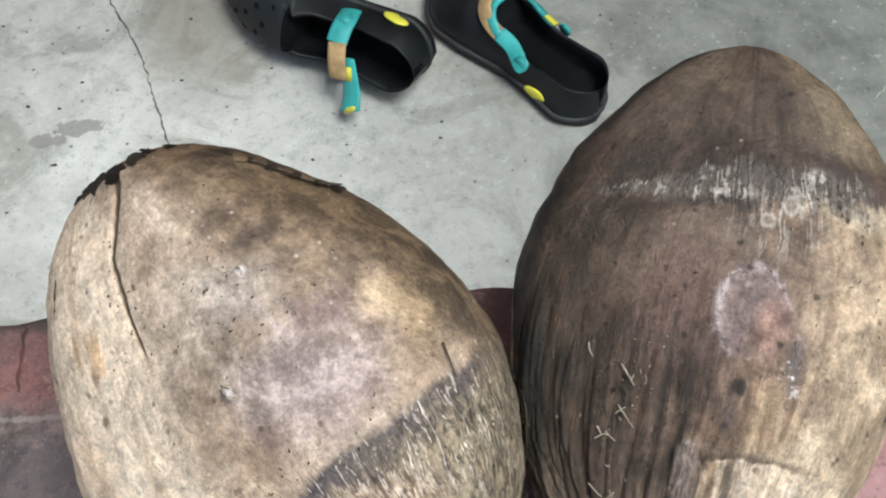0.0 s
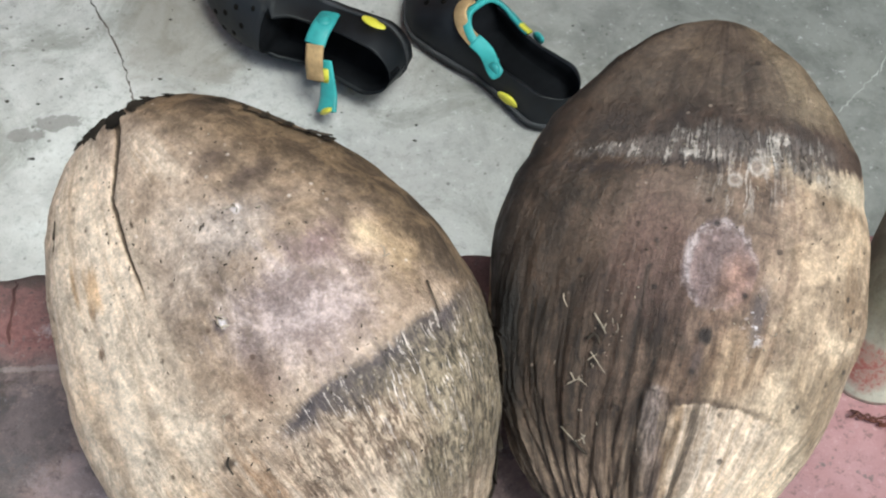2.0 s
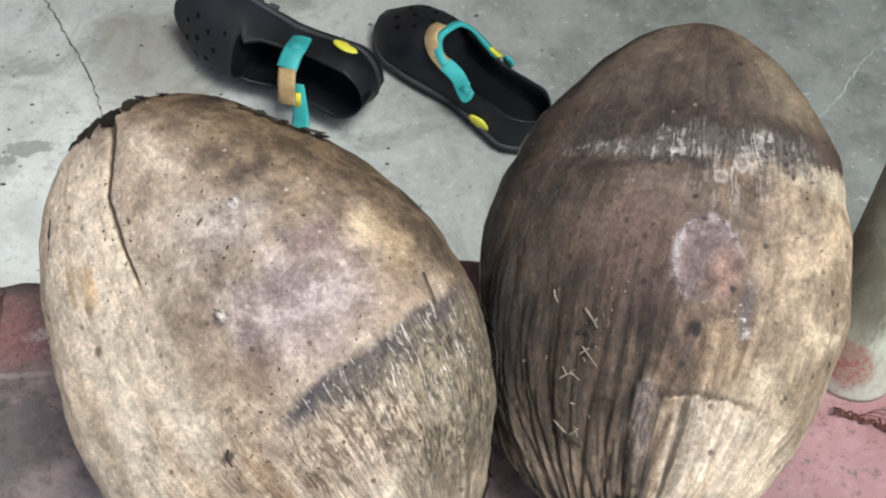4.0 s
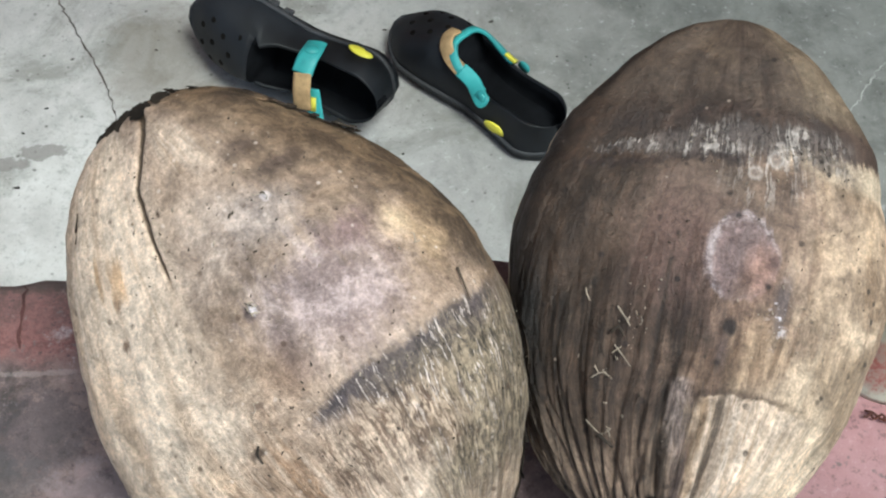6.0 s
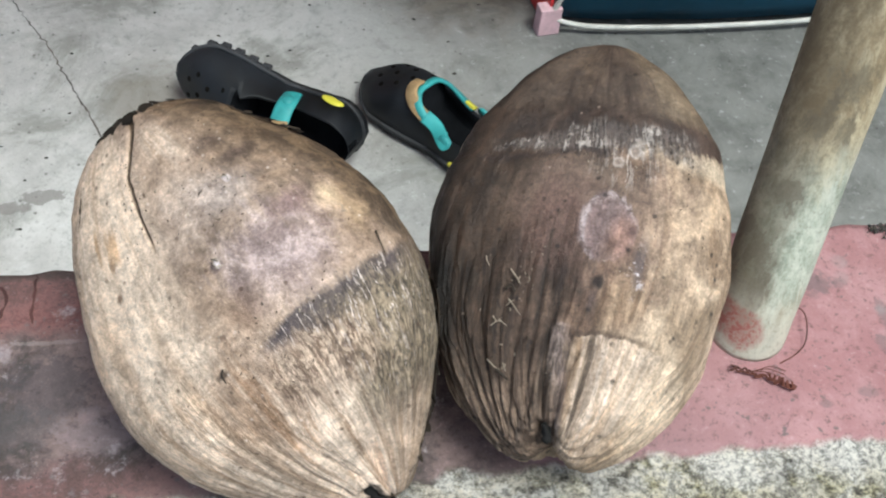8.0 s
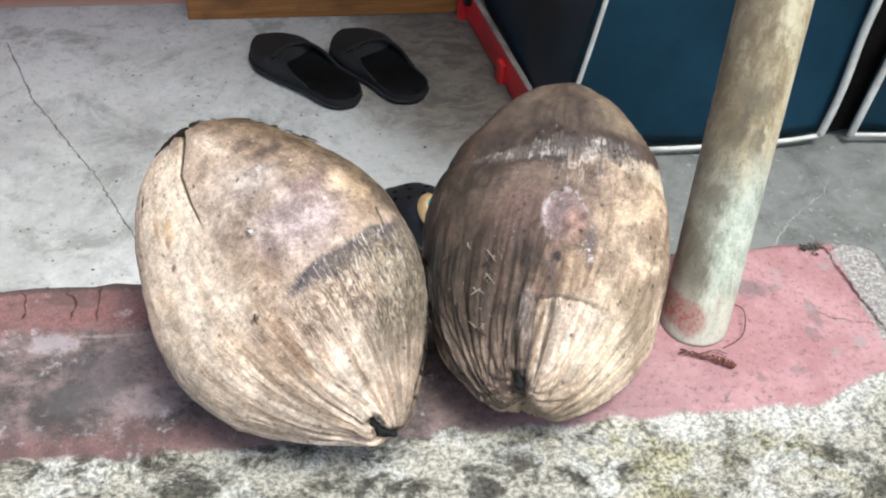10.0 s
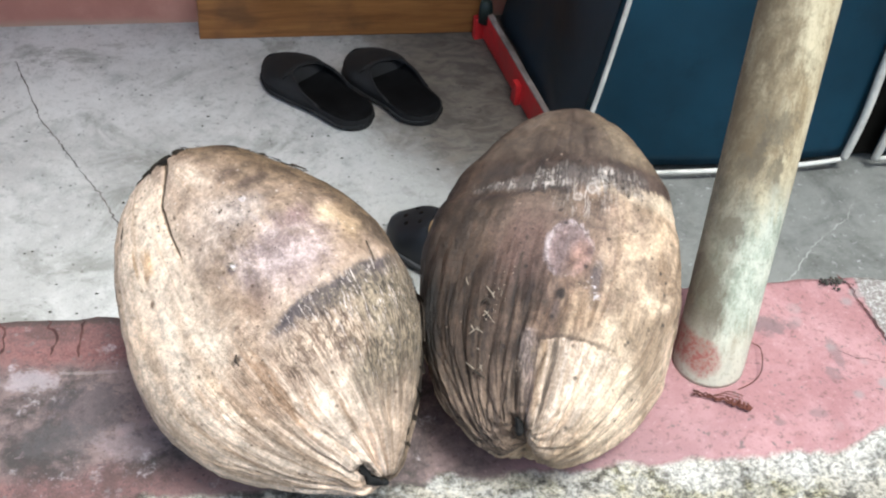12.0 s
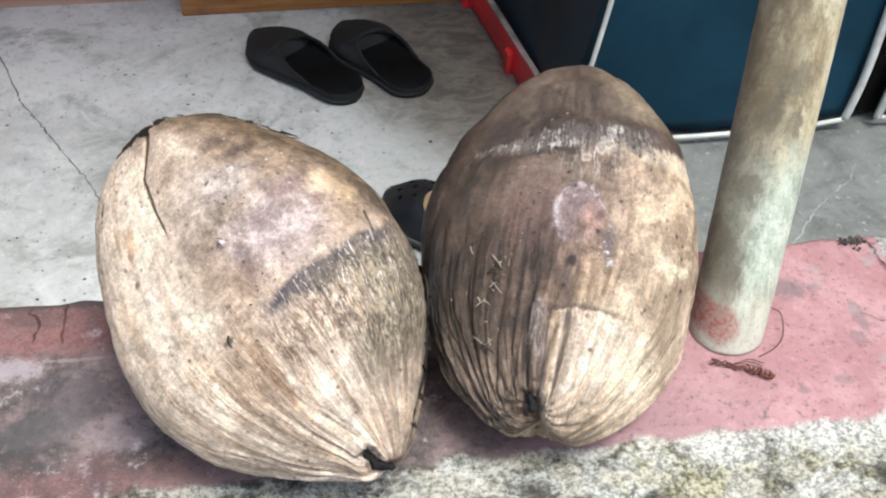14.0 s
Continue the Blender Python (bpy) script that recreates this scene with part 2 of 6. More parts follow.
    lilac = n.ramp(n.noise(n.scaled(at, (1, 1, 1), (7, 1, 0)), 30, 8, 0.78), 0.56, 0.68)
    grime_and_shade = n.mix(n.math("MULTIPLY", lilac, 0.6), grime_and_shade, (0.54, 0.48, 0.5))
    paint = n.mix(n.ramp(fade, 0.26, 0.43), grime_and_shade, pinks)
    paint = n.mix(n.math("MULTIPLY", n.ramp(grain, 0.53, 0.64), n.ramp(x, 0.1, 0.4, 0.85, 0.55)), paint, (0.075, 0.052, 0.052))
    paint = n.mix(n.math("MULTIPLY", n.ramp(grain, 0.32, 0.44, 1.0, 0.0), n.ramp(x, 0.1, 0.4, 0.22, 0.45)), paint, (0.56, 0.38, 0.38))
    chips = n.ramp(n.noise(n.scaled(at, (1, 1, 1), (3, 3, 0)), 80, 5, 0.66), 0.62, 0.67)
    paint = n.mix(n.math("MULTIPLY", chips, 0.9), paint, (0.16, 0.125, 0.125))
    paint = n.mix(n.math("MULTIPLY", n.ramp(n.noise(n.scaled(at, (1, 1, 1), (9, 2, 4)), 210, 3, 0.6), 0.66, 0.74), 0.4), paint, (0.2, 0.1, 0.1))
    rough_near = n.math("MULTIPLY", n.math("SUBTRACT", n.noise(at, 90, 7, 0.8), 0.5), 7.0)
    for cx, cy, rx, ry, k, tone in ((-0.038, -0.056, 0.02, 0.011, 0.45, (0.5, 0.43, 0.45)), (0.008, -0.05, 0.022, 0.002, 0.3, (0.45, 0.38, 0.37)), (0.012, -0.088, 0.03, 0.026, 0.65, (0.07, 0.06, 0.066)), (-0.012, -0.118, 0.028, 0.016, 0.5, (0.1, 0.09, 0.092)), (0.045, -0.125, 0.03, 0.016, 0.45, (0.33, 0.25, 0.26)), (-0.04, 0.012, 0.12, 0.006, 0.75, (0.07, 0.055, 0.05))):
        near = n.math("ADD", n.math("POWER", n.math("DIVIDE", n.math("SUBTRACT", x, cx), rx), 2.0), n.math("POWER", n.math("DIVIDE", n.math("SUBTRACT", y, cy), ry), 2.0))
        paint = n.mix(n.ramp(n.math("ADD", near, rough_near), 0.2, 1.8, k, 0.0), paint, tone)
    for cx, cy, rx, ry, k in ((0.586, -0.042, 0.017, 0.013, 0.65), (0.608, -0.043, 0.006, 0.006, 0.4), (0.634, -0.078, 0.006, 0.02, 0.5), (0.624, -0.101, 0.007, 0.009, 0.5), (0.596, -0.143, 0.008, 0.006, 0.45), (0.56, -0.15, 0.006, 0.004, 0.5)):
        near = n.math("ADD", n.math("POWER", n.math("DIVIDE", n.math("SUBTRACT", x, cx), rx), 2.0), n.math("POWER", n.math("DIVIDE", n.math("SUBTRACT", y, cy), ry), 2.0))
        near = n.math("ADD", near, n.math("MULTIPLY", n.math("SUBTRACT", n.noise(at, 130, 4, 0.7), 0.5), 4.0))
        paint = n.mix(n.ramp(near, 0.2, 1.4, k, 0.0), paint, (0.14, 0.115, 0.12))
    pock = n.math("MULTIPLY", n.ramp(n.cells(at, 34), 0.16, 0.3, 1.0, 0.0), n.ramp(n.math("ABSOLUTE", n.math("SUBTRACT", x, 0.655)), 0.02, 0.06, 1.0, 0.0))
    paint = n.mix(n.math("MULTIPLY", pock, 0.75), paint, (0.3, 0.25, 0.245))
    bare_end = n.ramp(n.math("ADD", x, n.math("MULTIPLY", n.math("SUBTRACT", wob, 0.5), 0.02)), 0.682, 0.687)
    end_stone = n.mix(n.ramp(spot, 0.45, 0.62), (0.2, 0.17, 0.16), (0.5, 0.48, 0.45))
    paint = n.mix(bare_end, paint, end_stone)
    color = n.mix(bare, paint, stone)
    height = n.math("ADD", n.math("MULTIPLY", n.math("MULTIPLY", spot, bare), 1.6), n.math("ADD", n.math("MULTIPLY", blotch, 0.5), n.math("MULTIPLY", grain, 0.7)))
    return n.done(color, 0.9, height, 0.004, 0.7)


def pink_wall():
    n = Nodes("pink_wall_paint", 0.8)
    at = n.coords()
    wide = n.noise(at, 6, 5, 0.6)
    color = n.mix(n.ramp(wide, 0.35, 0.7), (0.42, 0.19, 0.15), (0.56, 0.29, 0.23))
    z = n.split(at)[2]
    low = n.ramp(n.math("ADD", z, n.math("MULTIPLY", wide, 0.04)), FLOOR + 0.015, FLOOR + 0.04, 1.0, 0.0)
    color = n.mix(n.math("MULTIPLY", low, 0.7), color, (0.42, 0.34, 0.26))
    return n.done(color, 0.8, n.noise(at, 60, 4), 0.002, 0.4)


def brown_wood():
    n = Nodes("varnished_wood", 0.45)
    at = n.coords()
    grain = n.noise(n.scaled(at, (1.2, 1.2, 14.0)), 3, 7, 0.68, 0.9)
    blot = n.noise(at, 7, 4)
    color = n.mix(n.ramp(grain, 0.3, 0.7), (0.2, 0.082, 0.026), (0.38, 0.168, 0.052))
    color = n.mix(n.math("MULTIPLY", n.ramp(blot, 0.55, 0.7), 0.5), color, (0.1, 0.05, 0.025))
    return n.done(color, n.ramp(grain, 0.3, 0.7, 0.35, 0.55), grain, 0.001, 0.3)


def pipe_metal():
    n = Nodes("weathered_galvanised_pipe", 0.7, 0.0)
    at = n.coords()
    x, y, z = n.split(at)
    streak = n.noise(n.scaled(at, (20, 20, 3.0)), 3, 8, 0.74, 0.1)
    mottle = n.noise(n.scaled(at, (1, 1, 0.5)), 70, 8, 0.78, 0.2)
    fine = n.noise(at, 260, 3, 0.7)
    color = n.mix(n.ramp(streak, 0.36, 0.66), (0.3, 0.225, 0.13), (0.55, 0.47, 0.32))
    color = n.mix(n.math("MULTIPLY", n.ramp(mottle, 0.5, 0.68), 0.6), color, (0.17, 0.125, 0.07))
    # left side darkened in colour, for shade as well as brown mottling
    shade_side = n.math("SUBTRACT", x, n.math("MULTIPLY_ADD", z, 0.14, 0.5188))
    shade_side = n.math("ADD", shade_side, n.math("MULTIPLY", n.math("SUBTRACT", streak, 0.5), 0.05))
    color = n.mix(n.math("MULTIPLY", n.ramp(shade_side, -0.022, 0.014, 1.0, 0.0), n.ramp(mottle, 0.36, 0.6, 0.55, 0.95)), color, (0.15, 0.11, 0.066))
    blot = n.noise(n.scaled(at, (1, 1, 0.6), (5, 1, 2)), 26, 6, 0.7, 0.4)
    color = n.mix(n.ramp(blot, 0.58, 0.72, 0.0, 0.75), color, (0.1, 0.075, 0.045))
    green = n.math("ADD", z, n.math("MULTIPLY", n.math("SUBTRACT", streak, 0.5), 0.12))
    wash = n.math("MULTIPLY", n.ramp(green, 0.02, 0.07), n.ramp(green, 0.12, 0.19, 1.0, 0.0))
    color = n.mix(n.math("MULTIPLY", wash, n.ramp(shade_side, -0.03, 0.004, 0.25, 0.7)), color, n.mix(n.ramp(mottle, 0.38, 0.66), (0.62, 0.66, 0.58), (0.3, 0.36, 0.3)))
    for side, high, wide, tall in ((-0.016, 0.19, 0.009, 0.014), (0.0, 0.182, 0.006, 0.01), (-0.018, 0.13, 0.01, 0.012), (-0.004, 0.215, 0.016, 0.018), (-0.022, 0.075, 0.01, 0.03)):
        near = n.math("ADD", n.math("POWER", n.math("DIVIDE", n.math("SUBTRACT", shade_side, side), wide), 2.0), n.math("POWER", n.math("DIVIDE", n.math("SUBTRACT", z, high), tall), 2.0))
        near = n.math("ADD", near, n.math("MULTIPLY", n.math("SUBTRACT", mottle, 0.5), 11.0))
        color = n.mix(n.ramp(near, 0.0, 1.6, 0.7, 0.0), color, (0.1, 0.08, 0.055))
    pale = n.ramp(z, 0.015, 0.07, 1.0, 0.0)
    color = n.mix(n.math("MULTIPLY", pale, 0.6), color, (0.58, 0.57, 0.5))
    red = n.math("ADD", n.math("POWER", n.math("DIVIDE", n.math("SUBTRACT", x, 0.5), 0.02), 2.0), n.math("POWER", n.math("DIVIDE", n.math("SUBTRACT", z, 0.024), 0.016), 2.0))
    red = n.ramp(n.math("ADD", red, n.math("MULTIPLY", n.math("SUBTRACT", mottle, 0.5), 3.0)), 0.5, 1.4, 1.0, 0.0)
    color = n.mix(n.math("MULTIPLY", red, n.ramp(fine, 0.38, 0.6, 0.9, 0.45)), color, (0.27, 0.07, 0.06))
    color = n.mix(n.math("MULTIPLY", n.ramp(fine, 0.5, 0.72), 0.35), color, (0.1, 0.08, 0.055))
    return n.done(color, n.ramp(mottle, 0.3, 0.7, 0.55, 0.85), n.math("ADD", mottle, fine), 0.0012, 0.4)


def plain(name, color, rough=0.6, speck=0.12, scale=60, metal=0.0, depth=0.0006):
    n = Nodes(name, rough, metal)
    at = n.coords()
    a, b = n.noise(at, scale, 5, 0.65), n.noise(at, scale * 0.17, 4, 0.6)
    dark = tuple(c * (1 - 2.2 * speck) for c in color)
    light = tuple(min(1.0, c * (1 + 2.2 * speck) + 0.004) for c in color)
    c = n.mix(n.ramp(b, 0.3, 0.7), dark, light)
    c = n.mix(n.math("MULTIPLY", n.ramp(a, 0.5, 0.75), 0.4), c, tuple(0.5 * v for v in color))
    return n.done(c, n.ramp(b, 0.3, 0.7, max(rough - 0.12, 0.05), min(rough + 0.12, 1.0)), a, depth, 0.35)


M_FLOOR, M_LEDGE, M_WALL, M_WOOD, M_PIPE = concrete_floor(), ledge_surface(), pink_wall(), brown_wood(), pipe_metal()
M_FOAM = plain("charcoal_foam", (0.0062, 0.0078, 0.0112), 0.6, 0.32, 60, depth=0.0012)
M_FOOTBED = plain("black_footbed", (0.004, 0.0045, 0.006), 0.85, 0.2, 120)
M_SOLE = plain("grey_black_sole", (0.035, 0.036, 0.04), 0.7, 0.2, 60)
M_TEAL = plain("teal_rubber", (0.06, 0.36, 0.36), 0.5, 0.12, 70)
M_WEB = plain("tan_webbing", (0.42, 0.28, 0.14), 0.85, 0.15, 200)
M_YELLOW = plain("yellow_badge", (0.72, 0.66, 0.07), 0.5, 0.06, 50)
M_SLIPPER = plain("black_rubber", (0.007, 0.007, 0.008), 0.8, 0.4, 60, depth=0.0015)
M_SLIPPER_BED = plain("black_insole", (0.003, 0.003, 0.0035), 0.85, 0.3, 90)
M_BLUE = plain("dark_blue_tarpaulin", (0.012, 0.06, 0.105), 0.42, 0.16, 14, depth=0.002)
M_NAVY = plain("navy_tarpaulin", (0.011, 0.023, 0.034), 0.5, 0.2, 14, depth=0.002)
M_PIPING = plain("white_piping", (0.62, 0.6, 0.55), 0.6, 0.1, 60)
M_BLACK = plain("black_hollow_shade", (0.006, 0.005, 0.004), 0.9, 0.3, 40)
M_RED = plain("red_enamel", (0.62, 0.03, 0.035), 0.4, 0.15, 40)
M_WORN = plain("worn_grey_metal", (0.3, 0.25, 0.23), 0.6, 0.25, 60)
M_TAPE = plain("pink_white_tape", (0.75, 0.5, 0.54), 0.5, 0.15, 40)
M_KNOB = plain("dark_green_plastic", (0.03, 0.045, 0.04), 0.5, 0.2, 50)
M_RUST = plain("rusty_wire", (0.075, 0.024, 0.016), 0.85, 0.3, 200)
M_CRACK = plain("dark_crack", (0.07, 0.028, 0.025), 0.95, 0.3, 100)
M_FLOOR_CRACK = plain("grey_floor_crack", (0.085, 0.068, 0.06), 0.95, 0.3, 60)
M_EARTH = plain("grey_ground", (0.2, 0.19, 0.17), 0.95, 0.2, 3, depth=0.01)
M_BITS = plain("dark_debris", (0.035, 0.03, 0.025), 0.95, 0.3, 100)

for dull in (M_FOOTBED, M_SLIPPER_BED, M_BLACK):
    next(n for n in dull.node_tree.nodes if n.type == "BSDF_PRINCIPLED").inputs["Specular IOR Level"].default_value = 0.08

# ---- setting ----
bm = box_bm(-2.6, -0.27, FLOOR - 0.12, 3.0, 1.738, FLOOR)
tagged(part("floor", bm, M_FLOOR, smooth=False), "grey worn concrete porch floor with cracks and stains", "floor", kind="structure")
bm = bmesh.new()
bmesh.ops.create_grid(bm, x_segments=4, y_segments=4, size=300)
for v in bm.verts:
    v.co.z = FLOOR - 0.1
tagged(part("ground", bm, M_EARTH, smooth=False), "bare grey ground outside the porch", "ground", kind="structure")
bm = box_bm(-2.6, 1.737, FLOOR - 0.1, 3.0, 1.9, 1.5, 0.004)
tagged(part("wall_back", bm, M_WALL, smooth=False), "faded pink painted plaster house wall", "wall", kind="structure")

# roof out of view, added to dim the back of the porch
bm = box_bm(-2.6, 0.4, 1.62, 3.0, 1.9, 1.7, 0.004)
M_ADDED_ROOF = plain("grey_added_roof", (0.3, 0.28, 0.26), 0.85, 0.15, 8)
tagged(part("ceiling", bm, M_ADDED_ROOF, smooth=False), "plain grey roof out of view, added to shade the floor", "ceiling", kind="structure")

# side wall nobody sees, added to keep light off the right-hand floor
bm = box_bm(2.8, 0.02, FLOOR - 0.1, 2.95, 1.737, 1.62, 0.004)
tagged(part("wall_side_added", bm, M_WALL, smooth=False), "unseen faded pink side wall added to block light", "wall", kind="structure")


def rough_line(points, width, seed, step=0.006, wobble=0.004, z=0.0):
    """A ragged dark ribbon for a crack in a flat surface."""
    rnd = random.Random(seed)
    pts = [Vector((x, y, z)) for x, y in points]
    out = []
    for a, b in zip(pts, pts[1:]):
        k = max(2, int((b - a).length / step))
        side = (b - a).normalized().cross(Vector((0, 0, 1)))
        out += [a.lerp(b, i / k) + side * rnd.gauss(0, wobble * 0.5) for i in range(k)]
    out.append(pts[-1])
    rows = []
    for i, p in enumerate(out):
        d = (out[min(i + 1, len(out) - 1)] - out[max(i - 1, 0)]).normalized().cross(Vector((0, 0, 1)))
        w = width * (0.35 + rnd.random()) * (0.15 if i in (0, len(out) - 1) else 1)
        rows.append([p - d * w / 2, p + d * w / 2])
    return grid_bm(rows)


bm = rough_line([(-0.37, 1.6), (-0.3, 1.39), (-0.212, 1.227), (-0.152, 1.115), (-0.113, 1.02), (-0.085, 0.96), (-0.066, 0.905), (-0.05, 0.84), (-0.02, 0.72), (-0.03, 0.6)], 0.0026, 3, 0.006, 0.0026, z=FLOOR + 0.0012)
tagged(part("floor_crack", bm, M_FLOOR_CRACK, smooth=False), "long thin dark crack in the concrete floor", "crack", kind="structure")
bm = rough_line([(1.33, 1.06), (1.3, 1.03), (1.263, 0.97), (1.2, 0.924), (1.16, 0.89), (1.11, 0.83), (1.02, 0.75)], 0.0032, 8, 0.006, 0.0025, z=FLOOR + 0.0012)
M_PALE_CRACK = plain("pale_mended_crack", (0.27, 0.27, 0.255), 0.9, 0.2, 60)
tagged(part("mended_floor_crack", bm, M_PALE_CRACK, smooth=False), "pale mended crack line in the concrete floor", "crack", kind="structure")


def floor_grit():
    """Crumbs and dead leaf bits scattered over the porch floor."""
    rnd = random.Random(77)
    bm = bmesh.new()
    for _ in range(260):
        cx, cy = rnd.choice(((-0.1, 1.45), (0.1, 1.2), (0.3, 1.15), (0.65, 1.4), (0.2, 0.8), (0.65, 0.85), (-0.15, 0.9)))
        x, y = rnd.gauss(cx, 0.14), rnd.gauss(cy, 0.12)
        if not (-0.5 < x < 1.4 and 0.1 < y < 1.62):
            continue
        r, turn = 0.0012 + 0.0035 * rnd.random() ** 3, rnd.random() * 6.28
        ring = [bm.verts.new((x + r * rnd.uniform(0.5, 1.3) * math.cos(a + turn), y + 0.6 * r * rnd.uniform(0.5, 1.3) * math.sin(a + turn), FLOOR + 0.0002)) for a in (0, 1.1, 2.2, 3.1, 4.2, 5.3)]
        top = bm.verts.new((x, y, FLOOR + r * rnd.uniform(0.3, 0.8)))
        for k in range(6):
            bm.faces.new((ring[k], ring[(k + 1) % 6], top))
    tagged(part("floor_grit", bm, M_BITS, smooth=False), "dark crumbs and leaf bits scattered on concrete", "debris", kind="stuff")


floor_grit()


# the low parapet: a swept cross-section with rounded edges and an uneven top
def ledge_bm():
    xs = [-1.6 + 0.1 * i for i in range(13)] + [-0.4 + 0.0085 * i for i in range(1, 134)]
    xs = [x for x in xs if x < 0.728] + [0.728]
    section = [(0.018, FLOOR - 0.1), (0.018, -0.3), (0.018, -0.05), (0.018, -0.012), (0.015, -0.003), (0.009, 0.0)]
    section += [(0.009 - 0.0062 * i, 0.0) for i in range(1, 42)]
    section += [(-0.252, -0.001), (-0.26, -0.003), (-0.268, -0.007), (-0.276, -0.013), (-0.283, -0.021), (-0.288, -0.032), (-0.291, -0.05), (-0.292, -0.09), (-0.292, -0.3), (-0.292, FLOOR - 0.1)]
    rows = []
    for x in xs:
        row = []
        end = max(0.0, (x - 0.66) / 0.068)
        for y, z in section:
            p = Vector((x, y, z))
            top = max(0.0, min(1.0, (z + 0.06) / 0.05))
            bare = 1.0 if y < -0.18 else 0.0
            lift = fbm((x, y, 1.0), 9, 3) * 0.0014 + fbm((x, y, 5.0), 60, 3) * (0.0006 + 0.0013 * bare) - 0.003 * bare
            p.z += lift * top - 0.02 * max(0, end - 0.55) ** 2 * top
            p.y += fbm((x, y * 0.3, z), 26, 3) * 0.0035 * (1 if abs(y - 0.009) < 0.012 or y < -0.26 else 0.25)
            row.append(p)
        rows.append(row)
    bm = grid_bm(rows)
    for v in bm.verts:
        if v.co.x > 0.7:
            k = (v.co.x - 0.7) / 0.028
            v.co.y += (-0.1365 - v.co.y) * 0.06 * k * k
    return cap(bm)


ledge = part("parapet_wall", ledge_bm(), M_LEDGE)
tagged(ledge, "low concrete parapet with faded red painted top and mossy bare front edge", "wall", kind="structure")
bm = rough_line([(0.668, 0.015), (0.676, -0.002), (0.68, -0.035), (0.684, -0.06), (0.692, -0.1), (0.7, -0.14)], 0.002, 5, 0.004, 0.0022, z=0.0016)
tagged(part("ledge_crack", bm, M_CRACK, smooth=False), "dark crack between the red paint and bare concrete", "crack", kind="structure")
bm = rough_line([(0.633, -0.078), (0.645, -0.085), (0.662, -0.092), (0.68, -0.095), (0.7, -0.105)], 0.0006, 6, 0.004, 0.0018, z=0.0022)
tagged(part("hairline_crack", bm, M_CRACK, smooth=False), "thin hairline crack across the pink paint", "crack", kind="structure")


for k, (x, bend) in enumerate(((-0.115, 0.004), (-0.07, 0.006), (-0.031, 0.009), (-0.002, -0.002))):
    bm = rough_line([(x, 0.012), (x + bend, -0.008), (x + 0.5 * bend, -0.022 - 0.004 * k)], 0.0022, 20 + k, 0.004, 0.0025, z=0.0016)
    tagged(part("paint_crack", bm, M_CRACK, smooth=False), "short dark crack in the red ledge paint", "crack", kind="structure")


def moss_clump():
    bm = bmesh.new()
    rnd = random.Random(9)
    for _ in range(46):
        r = rnd.uniform(0.0007, 0.002)
        out = bmesh.ops.create_icosphere(bm, subdivisions=2, radius=r)
        at = Vector((rnd.gauss(0, 0.0062), rnd.gauss(0, 0.004), r * 0.3 + 0.0015 * rnd.random()))
        for v in out["verts"]:
            v.co = Vector((v.co.x, v.co.y, v.co.z * 0.6)) * (1 + 0.5 * fbm(v.co + at, 300, 2)) + at
    for v in bm.verts:
        v.co += Vector((0.662, 0.004, 0.0015))
        v.co.z = max(v.co.z, 0.0)
    return tagged(part("moss_clump", bm, M_BITS), "small dark dry moss clump at the ledge crack", "moss")


def paper_scrap():
    rows = []
    for i in range(6):
        a = 0.5 * i
        rows.append([Vector((0.168 + 0.003 * math.sin(a) + 0.005 * j, 1.6 - 0.003 * i * 0.6 - 0.001 * j, FLOOR + 0.0012 + 0.0035 * (1 - math.cos(a)) * 0.5)) for j in range(4)])
    bm = grid_bm(rows)
    bmesh.ops.solidify(bm, geom=bm.faces[:], thickness=0.0006)
    return tagged(part("paper_scrap", bm, M_PIPING), "tiny curled white paper scrap on concrete floor", "scrap")


moss_clump()
paper_scrap()


# ---- the pipe ----
def pipe_post():
    r = 0.03
    rows = []
    zs = [0.0006, 0.004] + [0.012 + 0.01 * i for i in range(60)] + [0.9, 1.4, 1.62]
    for z in zs:
        rr = r - 0.0006 * max(0.0, 1 - z / 0.006) ** 2
        x, y = 0.5188 + 0.14 * z, -0.081 + 0.322 * z
        rows.append([Vector((x + rr * math.cos(a), y + rr * math.sin(a), z)) + Vector((math.cos(a), math.sin(a), 0)) * 0.0004 * fbm((math.cos(a), math.sin(a), z * 9), 3, 3) for a in (2 * math.pi * k / 40 for k in range(40))])
    bm = cap(grid_bm(rows, True))
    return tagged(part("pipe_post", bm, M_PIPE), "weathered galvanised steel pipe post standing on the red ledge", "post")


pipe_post()


